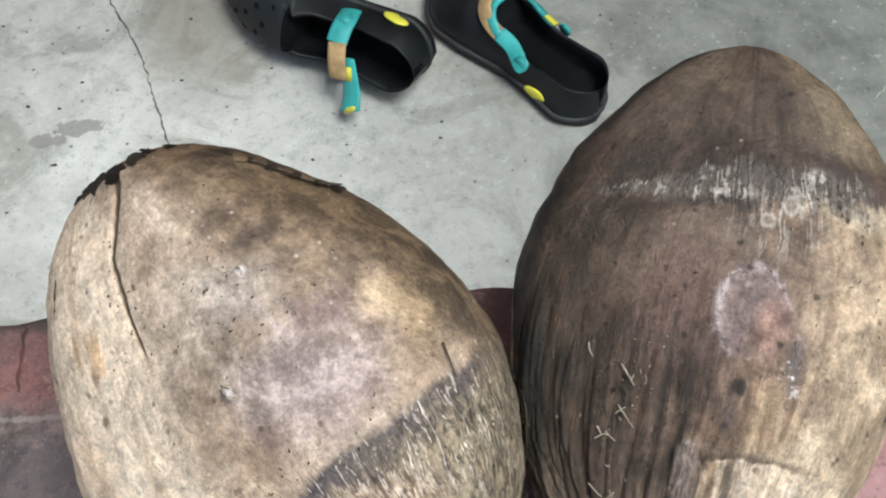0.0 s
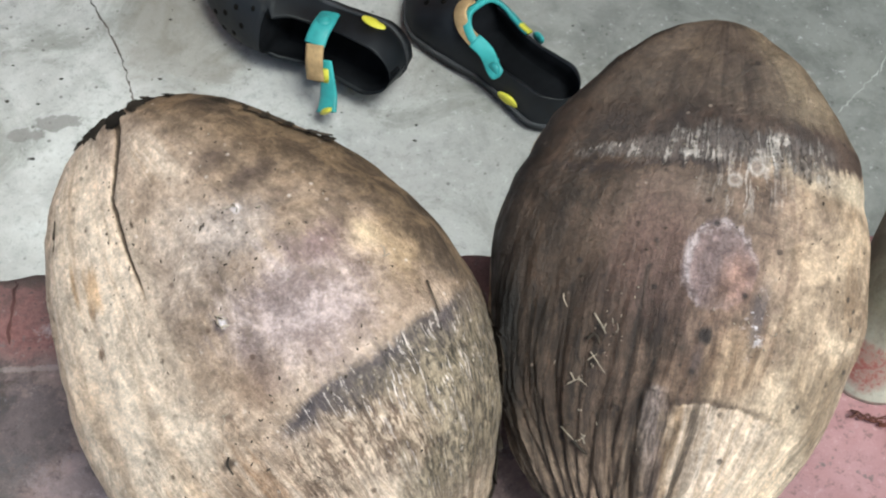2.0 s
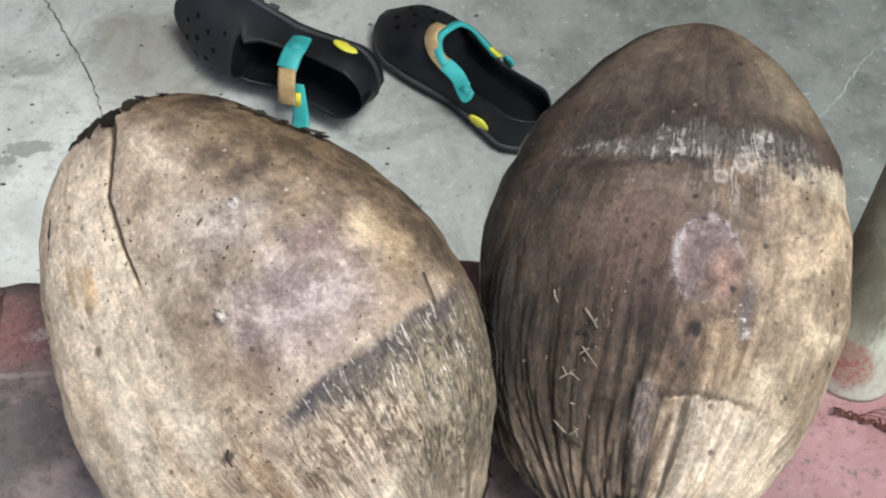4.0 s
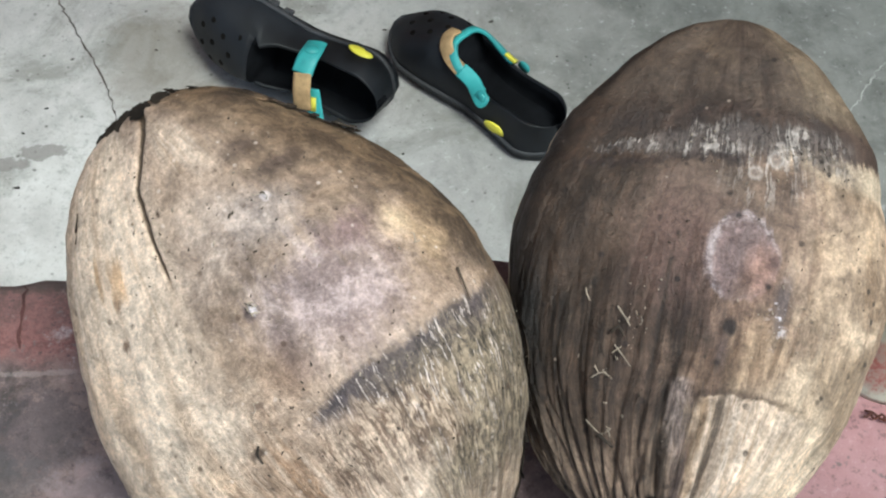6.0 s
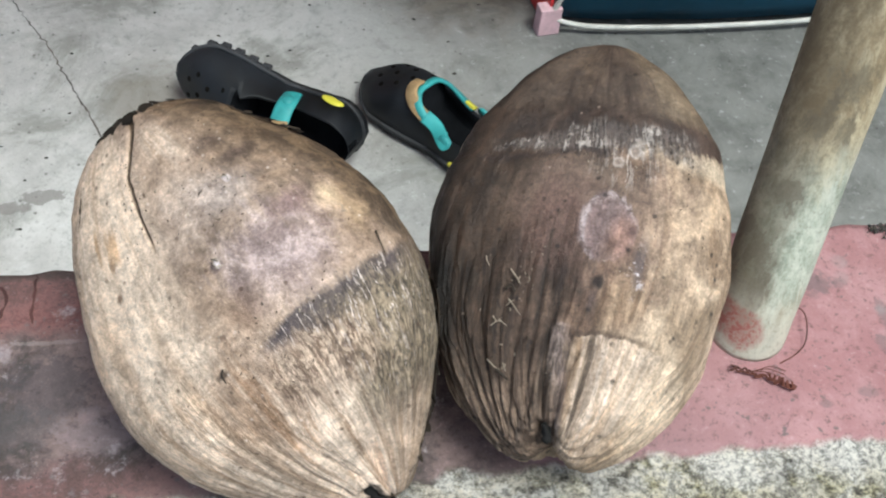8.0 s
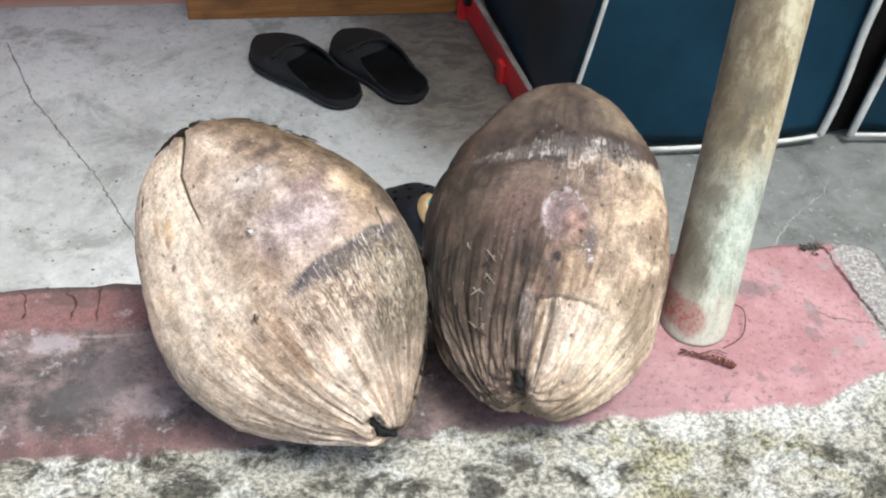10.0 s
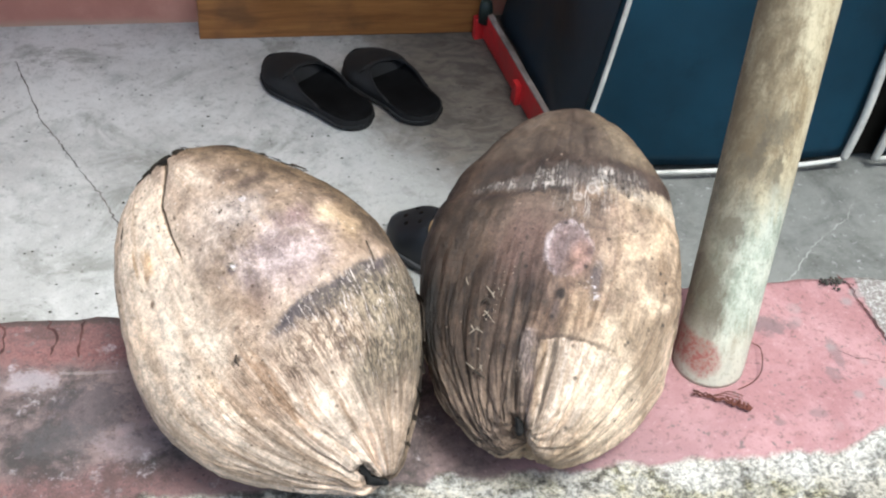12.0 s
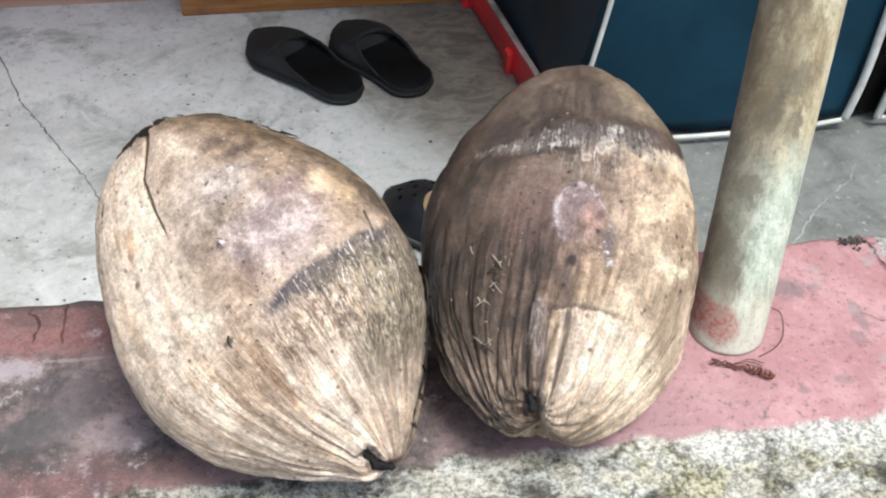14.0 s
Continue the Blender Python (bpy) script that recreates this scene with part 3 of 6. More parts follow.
def wire_twist():
    t = holder("wire_scrap", pose(0.495, -0.116, 0.0), "short twist of rusty wire beside the pipe base", "wire")
    rnd = random.Random(4)

    def along(k, wide=0.0):
        return Vector((0.043 * k, -0.022 * k ** 1.3, 0.0035)) + Vector((rnd.uniform(-1, 1), rnd.uniform(-1, 1), 0.7 * rnd.random())) * wide

    for _ in range(2):
        part("twisted_strand", tube_bm(smooth_line([along(i / 24, 0.0022) for i in range(25)], 3), 0.0008, 6), M_RUST, t)
    part("coiled_end", tube_bm(smooth_line([along(0.6 + 0.4 * i / 20, 0.0012) + Vector((0, 0.0026 * math.sin(i * 1.9 + rnd.random()), 0.0016 + 0.002 * math.cos(i * 1.9))) for i in range(21)], 4), 0.0009, 6), M_RUST, t)
    for k in range(3):
        part("loose_strand", tube_bm(smooth_line([(0.01 + 0.004 * k, -0.004, 0.003), (0.024 + 0.003 * k, -0.006 + 0.002 * k, 0.005), (0.038 + 0.002 * k, -0.011 + 0.003 * k, 0.002)], 5), 0.00035, 5), M_RUST, t)
    part("loose_loop", tube_bm(smooth_line([(0.066, 0.053, 0.003), (0.071, 0.044, 0.006), (0.069, 0.031, 0.008), (0.064, 0.017, 0.005), (0.055, 0.009, 0.002), (0.04, 0.002, 0.002)], 6), 0.0005, 6), M_RUST, t)
    return t


wire_twist()


# ---- coconuts ----
class Husk:
    """The plain form of one coconut: s runs along its axis from the stem end, a goes round it in radians."""

    def __init__(self, apex, turn, rise, length, r1, r2, twist, lean, b0, b1, c3, d3, bu, bv, c2, d2, mark):
        self.mark = radians(mark)
        t, p = turn, rise
        self.d = np.array([math.cos(t) * math.cos(p), math.sin(t) * math.cos(p), math.sin(p)])
        u = np.cross(self.d, [0, 0, 1])
        u /= np.linalg.norm(u)
        v = np.cross(u, self.d)
        self.u, self.v = math.cos(twist) * u + math.sin(twist) * v, math.cos(twist) * v - math.sin(twist) * u
        self.apex, self.length, self.r1, self.r2, self.lean, self.b0, self.b1 = np.array(apex), length, r1, r2, lean, b0, b1
        self.c3, self.d3, self.bu, self.bv, self.c2, self.d2 = c3, d3, bu, bv, c2, d2

    def at(self, s, a):
        s, a = np.asarray(s, float), np.asarray(a, float) - self.mark
        k0 = np.clip(s, 0, 1)
        r = np.maximum(np.sin(np.pi * k0 ** self.lean), 0) ** (self.b0 + (self.b1 - self.b0) * k0)
        k = 1 + self.c3 * np.cos(3 * a) + self.d3 * np.sin(3 * a) + (self.c2 * np.cos(2 * a) + self.d2 * np.sin(2 * a)) * (s - 0.5)
        x = self.r1 * r * k * np.cos(a) + self.bu * self.length * 4 * s * (1 - s)
        y = self.r2 * r * k * np.sin(a) + self.bv * self.length * 4 * s * (1 - s)
        return self.apex + (self.length * s + 0 * a)[..., None] * self.d + x[..., None] * self.u + y[..., None] * self.v

    def point(self, s, degrees, lift=0.0):
        a = radians(degrees)
        p = self.at(np.array([s]), np.array([a]))[0]
        ds = self.at(np.array([s + 0.01]), np.array([a]))[0] - self.at(np.array([s - 0.01]), np.array([a]))[0]
        da = self.at(np.array([s]), np.array([a + 0.02]))[0] - self.at(np.array([s]), np.array([a - 0.02]))[0]
        n = np.cross(ds, da)
        n /= np.linalg.norm(n)
        mid = self.at(np.array([0.5]), np.array([a]))[0] - self.apex - self.d * self.length * 0.5
        n = n if n @ (p - self.apex - self.d * self.length * 0.5) > 0 else -n
        return Vector(p + n * lift)


HUSK_A = Husk((0.2356, -0.2347, 0.0527), 2.1747, 0.4212, 0.3012, 0.1068, 0.1019, 0.3857, 0.9294, 1.0654, 0.4649, -0.0784, 0.0138, 0.0225, -0.0575, 0.1395, 0.1304, 12)
HUSK_B = Husk((0.3340, -0.2065, 0.0457), 1.2844, 0.4569, 0.2937, 0.1032, 0.0734, -0.1053, 0.8891, 0.4672, 0.5637, -0.0784, -0.0335, 0.0403, -0.0665, 0.0488, 0.2787, -3)


def split_a(s, a):
    """How close a spot lies to the split in the pale husk, 0 to 1."""
    if not 0.68 < s < 0.985:
        return 0.0
    line = float(np.interp(s, (0.70, 0.785, 0.868, 0.91, 0.962), (126.5, 126.8, 124.5, 115, 99)))
    g = gap(a, line) * math.sqrt(max(0.02, math.sin(math.pi * s))) + 0.5 * noise.noise(Vector((s * 60, 2, 1)))
    return bell(g, float(np.interp(s, (0.69, 0.78, 0.9), (0.5, 0.8, 1.15)))) * min(1.0, (s - 0.68) / 0.05)


def coconut_mesh(husk, relief, path, reach, split=None, rows=240, around=400):
    k = np.arange(rows + 1) / rows
    ss = 0.5 * (0.5 - 0.5 * np.cos(np.pi * k)) + 0.5 * k
    aa = 2 * np.pi * np.arange(around) / around
    flat = husk.at(ss[:, None] + 0 * aa[None], aa[None] + 0 * ss[:, None])
    nor = np.cross(np.roll(flat, -1, 1) - np.roll(flat, 1, 1), np.gradient(flat, axis=0))
    nor /= np.linalg.norm(nor, axis=2, keepdims=True) + 1e-12
    if ((flat - flat.mean((0, 1))) * nor).sum() < 0:
        nor = -nor
    for row in (0, -1):
        n = nor[1 if row == 0 else -2].mean(0)
        nor[row] = n / np.linalg.norm(n)
    low = flat[..., 2].min()
    for i, s in enumerate(ss):
        for j, a in enumerate(aa):
            p = flat[i, j]
            h = relief(float(s), float(a), p)
            flat[i, j] = p + nor[i, j] * h
    flat[..., 2] = np.maximum(flat[..., 2], low + 0.0004)
    flat[0], flat[-1] = flat[0].mean(0), flat[-1].mean(0)
    bm = bmesh.new()
    layer = bm.verts.layers.float_vector.new("husk")
    scar = bm.verts.layers.float_vector.new("scar")
    vs = []
    for i, s in enumerate(ss):
        for j, a in enumerate(aa):
            v = bm.verts.new(flat[i, j])
            v[scar] = (bell(near_path(flat[i, j], path), reach) if s < 0.3 else 0.0, split(s, a) if split else 0.0, 0)
            v[layer] = (math.cos(a), math.sin(a), s)
            vs.append(v)
    for i in range(rows):
        for j in range(around):
            q = (j + 1) % around
            bm.faces.new((vs[i * around + j], vs[i * around + q], vs[(i + 1) * around + q], vs[(i + 1) * around + j]))
    bmesh.ops.recalc_face_normals(bm, faces=bm.faces)
    return bm


def bell(x, width):
    return math.exp(-(x / width) ** 2)


def gap(a, degrees):
    """Signed turn from the given angle, in degrees."""
    return (math.degrees(a) - degrees + 180) % 360 - 180


def near_line(p, a, b):
    """Distance of p from the stretch a to b."""
    a, b = np.array(a), np.array(b)
    k = min(1.0, max(0.0, float((p - a) @ (b - a) / ((b - a) @ (b - a)))))
    return float(np.linalg.norm(p - a - k * (b - a)))


SCAR_A = [HUSK_A.point(0.08, 121), HUSK_A.point(0.045, 134), HUSK_A.point(0.02, 124), HUSK_A.point(0.014, 84)]
TIP_A = Vector(HUSK_A.apex)
HOLE_B = HUSK_B.point(0.03, 104)
CLEFT_B = Vector(HUSK_B.apex) + Vector((0.0, 0.0, -0.012))
SCAR_B = [HUSK_B.point(0.05, 106), HOLE_B, HUSK_B.point(0.018, 105)]
SEAM_B = [HOLE_B, HUSK_B.point(0.01, 105), CLEFT_B, HUSK_B.point(0.012, -75)]


def near_path(p, path):
    return min(near_line(p, a, b) for a, b in zip(path, path[1:]))


def flutes(s, a, reach, freq, shift):
    """Shrinkage folds that run out from the stem end: rounded ribs with sharp valleys."""
    fade = max(0.0, 1 - s / reach) ** 0.7 * min(1.0, s / 0.05)
    a = a + 0.25 * noise.noise(Vector((math.cos(a) * 1.5, math.sin(a) * 1.5, s * 3 + shift)))
    x, y = math.cos(a), math.sin(a)
    h = 0.8 * noise.noise(Vector((x * freq + shift, y * freq, s * 1.3))) + 0.4 * noise.noise(Vector((x * freq * 2.3 + shift, y * freq * 2.3, s * 2.0)))
    for f, k in ((1.2, 1.0), (2.4, 0.5), (4.6, 0.22)):
        valley = 1 - abs(noise.noise(Vector((x * freq * f, y * freq * f + shift, s * 1.4)))) * 3.2
        h -= k * max(0.0, valley) ** 1.6
    return fade * h


def relief_a(s, a, p):
    h = 0.002 * fbm(p, 18, 3) + 0.0006 * fbm(p, 90, 3)
    h += 0.0028 * flutes(s, a, 0.4, 3.4, 2.0)
    h -= 0.0022 * split_a(s, a)
    if s < 0.25:
        d = near_path(p, SCAR_A)
        h -= 0.0085 * bell(d + 0.0015 * fbm(p, 140, 2), 0.0058)
        h += 0.0022 * bell(d - 0.011, 0.005) * min(1.0, s / 0.05)
        h -= 0.015 * bell(float(np.linalg.norm(p - np.array(TIP_A))), 0.015)
    line = float(np.interp(s, (0.06, 0.11, 0.16, 0.21), (103, 97, 95, 95)))
    h -= 0.0075 * bell(gap(a, line), 4.2) * bell(s - 0.12, 0.065)
    h -= 0.0035 * bell(gap(a, float(np.interp(s, (0.08, 0.15, 0.22), (68, 74, 80)))), 5) * bell(s - 0.14, 0.08)
    return h


def relief_b(s, a, p):
    h = 0.002 * fbm(p, 19, 3) + 0.0005 * fbm(p, 90, 3)
    side = 0.5 + 0.5 * min(1.0, max(0.0, (gap(a, 88)) / 14))
    h += 0.0046 * side * flutes(s, a, 0.62, 4.2, 7.0)
    rib = noise.noise(Vector((a * 11.0, s * 1.6, 4.0))) + 0.3 * noise.noise(Vector((a * 25.0, s * 3.0, 9.0)))
    h -= 0.003 * max(0.0, 1 - 5 * abs(rib)) * max(0.0, min(1.0, gap(a, 94) / 6)) * max(0.0, 1 - s / 0.46) ** 0.6 * min(1.0, s / 0.05)
    g = gap(a, 84)
    edge = float(np.interp(g, (-30, -20, -7, 2.5, 7, 12, 15, 23), (0.255, 0.275, 0.281, 0.271, 0.264, 0.257, 0.28, 0.294))) + 0.006 * noise.noise(Vector((g * 0.3, 1.0, 2.0)))
    if -36 < g < 27:
        h -= 0.0021 * max(0.0, min(1.0, (edge - s) / 0.006)) * max(0.0, min(1.0, s / edge)) * min(1, (27 - g) / 6, (g + 36) / 24)
    h += 0.0032 * bell(gap(a, 166), 24) * bell(s - 0.65, 0.24)
    h += 0.0015 * bell(s - 0.77, 0.03) - 0.0014 * bell(s - 0.685, 0.018)
    # the stem pit, the cleft under it, two lobes and the puckers round them
    away = p - np.array(HOLE_B)
    far = float(np.linalg.norm(away))
    h -= 0.009 * bell(near_path(p, SCAR_B) + 0.0025 * fbm(p, 130, 2), 0.0075)
    h -= 0.015 * bell(near_path(p, SEAM_B), 0.0085) if s < 0.2 else 0.0
    h += 0.0015 * bell(near_line(p, HOLE_B, CLEFT_B) - 0.022, 0.012) * bell(s, 0.12)
    if far < 0.09:
        turn = math.atan2(float(away @ HUSK_B.v), float(away @ HUSK_B.u))
        c, w = math.cos(turn), math.sin(turn)
        pucker = 1 - 3.0 * abs(noise.noise(Vector((c * 4.2, w * 4.2, 3.0 + far * 9)))) + 0.5 - 1.5 * abs(noise.noise(Vector((c * 9, w * 9, 8.0 + far * 9))))
        h -= 0.0024 * max(0.0, pucker) * bell(far - 0.026, 0.03)
    h -= 0.0035 * bell(gap(a, 89.5), 2.4) * bell(s - 0.15, 0.09)
    h -= 0.003 * bell(gap(a, 97.5), 2.0) * bell(s - 0.16, 0.09)
    h -= 0.0025 * bell(gap(a, 107.5), 2.0) * bell(s - 0.2, 0.12)
    h -= 0.0012 * bell(gap(a, 112.4), 1.6) * bell(s - 0.39, 0.1)
    return h


class HuskNodes(Nodes):
    """Masks in husk coordinates: turns in degrees and s along the axis."""

    def begin(self):
        self.at = self.attribute("husk")
        x, y, self.s = self.split(self.at)
        self.turn = self.math("MULTIPLY", self.math("ARCTAN2", y, x), 57.29578)
        self.obj = self.coords()
        self.wob = self.math("SUBTRACT", self.noise(self.scaled(self.at, (5, 5, 12)), 1, 5, 0.65), 0.5)
        self.fray = self.math("SUBTRACT", self.noise(self.scaled(self.at, (30, 30, 8)), 1, 4, 0.65), 0.5)
        bend = self.node("TexNoise")
        self.link(self.scaled(self.at, (2.2, 2.2, 5)), bend.inputs["Vector"])
        bend.inputs["Scale"].default_value, bend.inputs["Detail"].default_value = 1.0, 4.0
        push = self.node("VectorMath")
        push.operation = "MULTIPLY_ADD"
        self.link(bend.outputs["Color"], push.inputs[0])
        push.inputs[1].default_value = (0.22, 0.22, 0.1)
        self.link(self.at, push.inputs[2])
        self.bent = push.outputs[0]
        return self

    def fibres(self, across, along, detail=5.0, shift=(0, 0, 0)):
        return self.noise(self.scaled(self.bent, (across, across, along), shift), 1, detail, 0.66, 0.25)

    def spot(self, turn, s, wide, tall, low=0.7, high=1.1, ragged=0.5, fray=0.0):
        u = self.math("DIVIDE", self.math("SUBTRACT", self.turn, turn), wide)
        v = self.math("DIVIDE", self.math("SUBTRACT", self.s, s), tall)
        d = self.math("SQRT", self.math("ADD", self.math("MULTIPLY", u, u), self.math("MULTIPLY", v, v)))
        d = self.math("ADD", d, self.math("MULTIPLY", self.wob, ragged))
        if fray:
            d = self.math("ADD", d, self.math("MULTIPLY", self.fray, fray))
        return self.ramp(d, low, high, 1.0, 0.0)

    def between(self, value, low, high, soft_low, soft_high, ragged=0.0, fray=0.0):
        v = self.math("ADD", value, self.math("MULTIPLY", self.wob, ragged))
        v = self.math("ADD", v, self.math("MULTIPLY", self.fray, fray))
        a = self.ramp(v, low - soft_low, low + soft_low)
        b = self.ramp(v, high - soft_high, high + soft_high, 1.0, 0.0)
        return self.math("MULTIPLY", a, b)

    def shade(self, color, value, low, high, a, b, weight=1.0):
        """Grain: scales the colour between a and b along value."""
        return self.mix(weight, color, self.ramp(value, low, high, a, b), "MULTIPLY")

    def attribute_value(self, name):
        return self.split(self.attribute(name))[0]

    def over(self, color, mask, paint, strength=1.0):
        return self.mix(self.math("MULTIPLY", mask, strength), color, paint)


def pale_husk():
    n = HuskNodes("pale_coconut_husk", 0.72, spec=0.3).begin()
    f1, f2, f3 = n.fibres(9, 1.4), n.fibres(30, 4), n.fibres(95, 13, 3)
    long = n.noise(n.scaled(n.at, (6, 6, 1.1), (3, 1, 4)), 1, 6, 0.66, 0.5)
    mott = n.noise(n.obj, 42, 7, 0.7, 0.5)
    mott2 = n.noise(n.scaled(n.obj, (1, 1, 1), (4, 2, 7)), 15, 6, 0.64, 0.6)
    grit = n.noise(n.scaled(n.obj, (1, 1, 1), (1, 5, 3)), 170, 5, 0.72)
    fine = n.noise(n.obj, 520, 4, 0.75)
    color = n.mix(n.ramp(mott2, 0.34, 0.66), (0.42, 0.325, 0.225), (0.57, 0.475, 0.36))
    color = n.over(color, n.ramp(mott, 0.54, 0.7), (0.27, 0.19, 0.12), 0.5)
    # cream flank with tan runs
    flank = n.between(n.turn, 126, 400, 12, 5, 34, 6)
    cream = n.mix(n.ramp(long, 0.36, 0.6), (0.66, 0.53, 0.37), (0.84, 0.735, 0.56))
    cream = n.mix(n.ramp(mott2, 0.5, 0.66, 0.0, 0.45), cream, (0.55, 0.41, 0.25))
    cream = n.mix(n.ramp(mott2, 0.3, 0.42, 0.55, 0.0), cream, (0.82, 0.74, 0.58))
    color = n.over(color, flank, cream, 0.9)
    # cream stem end with brown runs that fan out from the stem
    stem = n.between(n.s, -1, 0.36, 0.1, 0.12, 0.2, 0.16)
    color = n.over(color, stem, n.mix(n.ramp(long, 0.38, 0.6), (0.63, 0.5, 0.35), (0.83, 0.73, 0.57)), 0.88)
    fan = n.math("MULTIPLY", n.between(n.s, 0.05, 0.47, 0.04, 0.08, 0.12, 0.14), n.between(n.turn, 88, 176, 14, 20, 24))
    color = n.over(color, n.math("MULTIPLY", fan, n.ramp(n.fibres(17, 1.5, 6, (2, 5, 1)), 0.53, 0.62)), (0.33, 0.215, 0.12), 0.6)
    color = n.over(color, n.math("MULTIPLY", n.spot(125, 0.33, 21, 0.15, 0.2, 1.15, 0.9, 0.8), n.ramp(f1, 0.38, 0.56)), (0.25, 0.15, 0.075), 0.72)
    color = n.over(color, n.math("MULTIPLY", fan, n.ramp(n.fibres(42, 2.2, 4, (6, 1, 3)), 0.58, 0.66)), (0.2, 0.13, 0.075), 0.5)
    color = n.over(color, n.math("MULTIPLY", stem, n.ramp(n.fibres(36, 2.5, 4, (1, 7, 2)), 0.58, 0.66)), (0.82, 0.72, 0.56), 0.5)
    # grey-beige middle, brown upper side and shoulder
    color = n.over(color, n.spot(104, 0.7, 24, 0.13, 0.3, 1.2, 1.0, 0.5), n.mix(n.ramp(mott, 0.36, 0.62), (0.56, 0.49, 0.395), (0.31, 0.25, 0.19)), 0.75)
    browns = n.mix(n.ramp(n.math("ADD", n.math("MULTIPLY", mott, 0.5), n.math("MULTIPLY", long, 0.5)), 0.38, 0.6), (0.27, 0.195, 0.112), (0.125, 0.088, 0.05))
    shoulder = n.math("ADD", n.turn, n.math("MULTIPLY", n.math("SUBTRACT", 0.78, n.s), 40))
    color = n.over(color, n.math("MULTIPLY", n.between(shoulder, -120, 76, 10, 16, 34, 10), n.ramp(n.s, 0.42, 0.56)), browns, 0.85)
    color = n.over(color, n.math("MULTIPLY", n.between(n.s, 0.745, 2, 0.05, 0.1, 0.16), n.between(n.turn, -90, 86, 10, 9, 26)), browns, 0.5)
    for turn, s, wide, tall, k in ((79, 0.825, 10, 0.035, 0.85), (78, 0.77, 13, 0.024, 0.9), (73, 0.718, 8, 0.02, 0.6), (87, 0.735, 9, 0.02, 0.35), (64, 0.66, 8, 0.05, 0.5), (83, 0.655, 7, 0.03, 0.5)):
        color = n.over(color, n.spot(turn, s, wide, tall, 0.1, 1.2, 1.9, 1.0), (0.085, 0.062, 0.05), 0.85 * k)
    color = n.over(color, n.spot(97, 0.885, 14, 0.07, 0.3, 1.15, 1.0, 0.6), n.mix(n.ramp(f1, 0.38, 0.6), (0.72, 0.63, 0.49), (0.46, 0.36, 0.245)), 0.85)
    color = n.over(color, n.spot(66, 0.56, 13, 0.075, 0.2, 1.25, 1.2, 0.6), n.mix(n.ramp(mott, 0.42, 0.6), (0.5, 0.385, 0.22), (0.24, 0.165, 0.09)), 0.75)
    color = n.over(color, n.spot(66, 0.6, 5, 0.03, 0.2, 1.2, 1.4, 0.8), (0.68, 0.57, 0.37), 0.6)
    # grey-lilac weathering above the band
    lilac = n.spot(89, 0.56, 25, 0.115, 0.3, 1.15, 1.1, 0.8)
    color = n.over(color, lilac, n.mix(n.ramp(n.math("ADD", n.math("MULTIPLY", mott, 0.6), n.math("MULTIPLY", grit, 0.4)), 0.4, 0.58), (0.475, 0.415, 0.405), (0.34, 0.28, 0.27)), 0.75)
    color = n.over(color, n.spot(93, 0.72, 14, 0.055, 0.2, 1.25, 1.4, 0.8), (0.5, 0.455, 0.4), 0.55)
    color = n.over(color, n.spot(77, 0.625, 9, 0.035, 0.1, 1.25, 1.6, 0.9), (0.2, 0.13, 0.135), 0.65)
    color = n.over(color, n.spot(109, 0.5, 9, 0.05, 0.1, 1.3, 1.6, 0.9), (0.3, 0.21, 0.14), 0.55)
    # olive-brown right edge, its colour deepened for the shade of the gap
    color = n.over(color, n.between(n.math("ADD", n.turn, n.ramp(n.s, 0.45, 0.62, 0.0, -6.0)), -150, 55, 10, 9, 22, 10), n.mix(n.ramp(mott, 0.38, 0.62), (0.21, 0.155, 0.09), (0.07, 0.052, 0.034)), 0.85)
    # dark rubbed band: crisp upper rim, tapering to one end
    ragged = n.math("ADD", n.math("MULTIPLY", n.wob, 0.05), n.math("MULTIPLY", n.fray, 0.025))
    along = n.math("ADD", n.s, ragged)
    upper = n.ramp(n.turn, 98, 116, 0.449, 0.425)
    lower = n.ramp(n.turn, 62, 112, 0.325, 0.418)
    band = n.math("MULTIPLY", n.ramp(n.math("SUBTRACT", along, lower), -0.02, 0.02), n.ramp(n.math("SUBTRACT", along, upper), -0.012, 0.01, 1.0, 0.0))
    band = n.math("MULTIPLY", band, n.between(n.turn, 48, 112, 14, 4, 10))
    color = n.over(color, band, n.mix(n.ramp(mott, 0.36, 0.66), (0.045, 0.042, 0.05), (0.14, 0.122, 0.125)), 0.95)
    # olive-grey rubbed zone under it, pale and dark strokes mixed
    moss = n.math("MULTIPLY", n.between(along, 0.19, 0.42, 0.06, 0.04, 0.1), n.between(n.turn, -60, 92, 15, 8, 26))
    strokes = n.fibres(54, 52, 6, (7, 2, 3))
    color = n.over(color, moss, n.mix(n.ramp(strokes, 0.4, 0.6), (0.07, 0.062, 0.042), (0.36, 0.31, 0.205)), 0.9)
    below = n.math("MULTIPLY", n.between(along, 0.29, 0.4, 0.03, 0.02, 0.1), n.between(n.turn, 78, 116, 8, 6, 16))
    color = n.over(color, below, n.mix(n.ramp(n.fibres(52, 40, 6, (4, 4, 1)), 0.45, 0.57), (0.14, 0.095, 0.065), (0.64, 0.53, 0.385)), 0.7)
    dash = n.math("MULTIPLY", n.ramp(n.fibres(95, 9, 2, (3, 1, 2)), 0.56, 0.605), n.ramp(n.fibres(26, 18, 2, (1, 4, 0)), 0.46, 0.54))
    color = n.over(color, n.math("MULTIPLY", dash, n.math("MAXIMUM", band, n.math("MULTIPLY", moss, 0.6))), (0.74, 0.69, 0.6), 0.85)
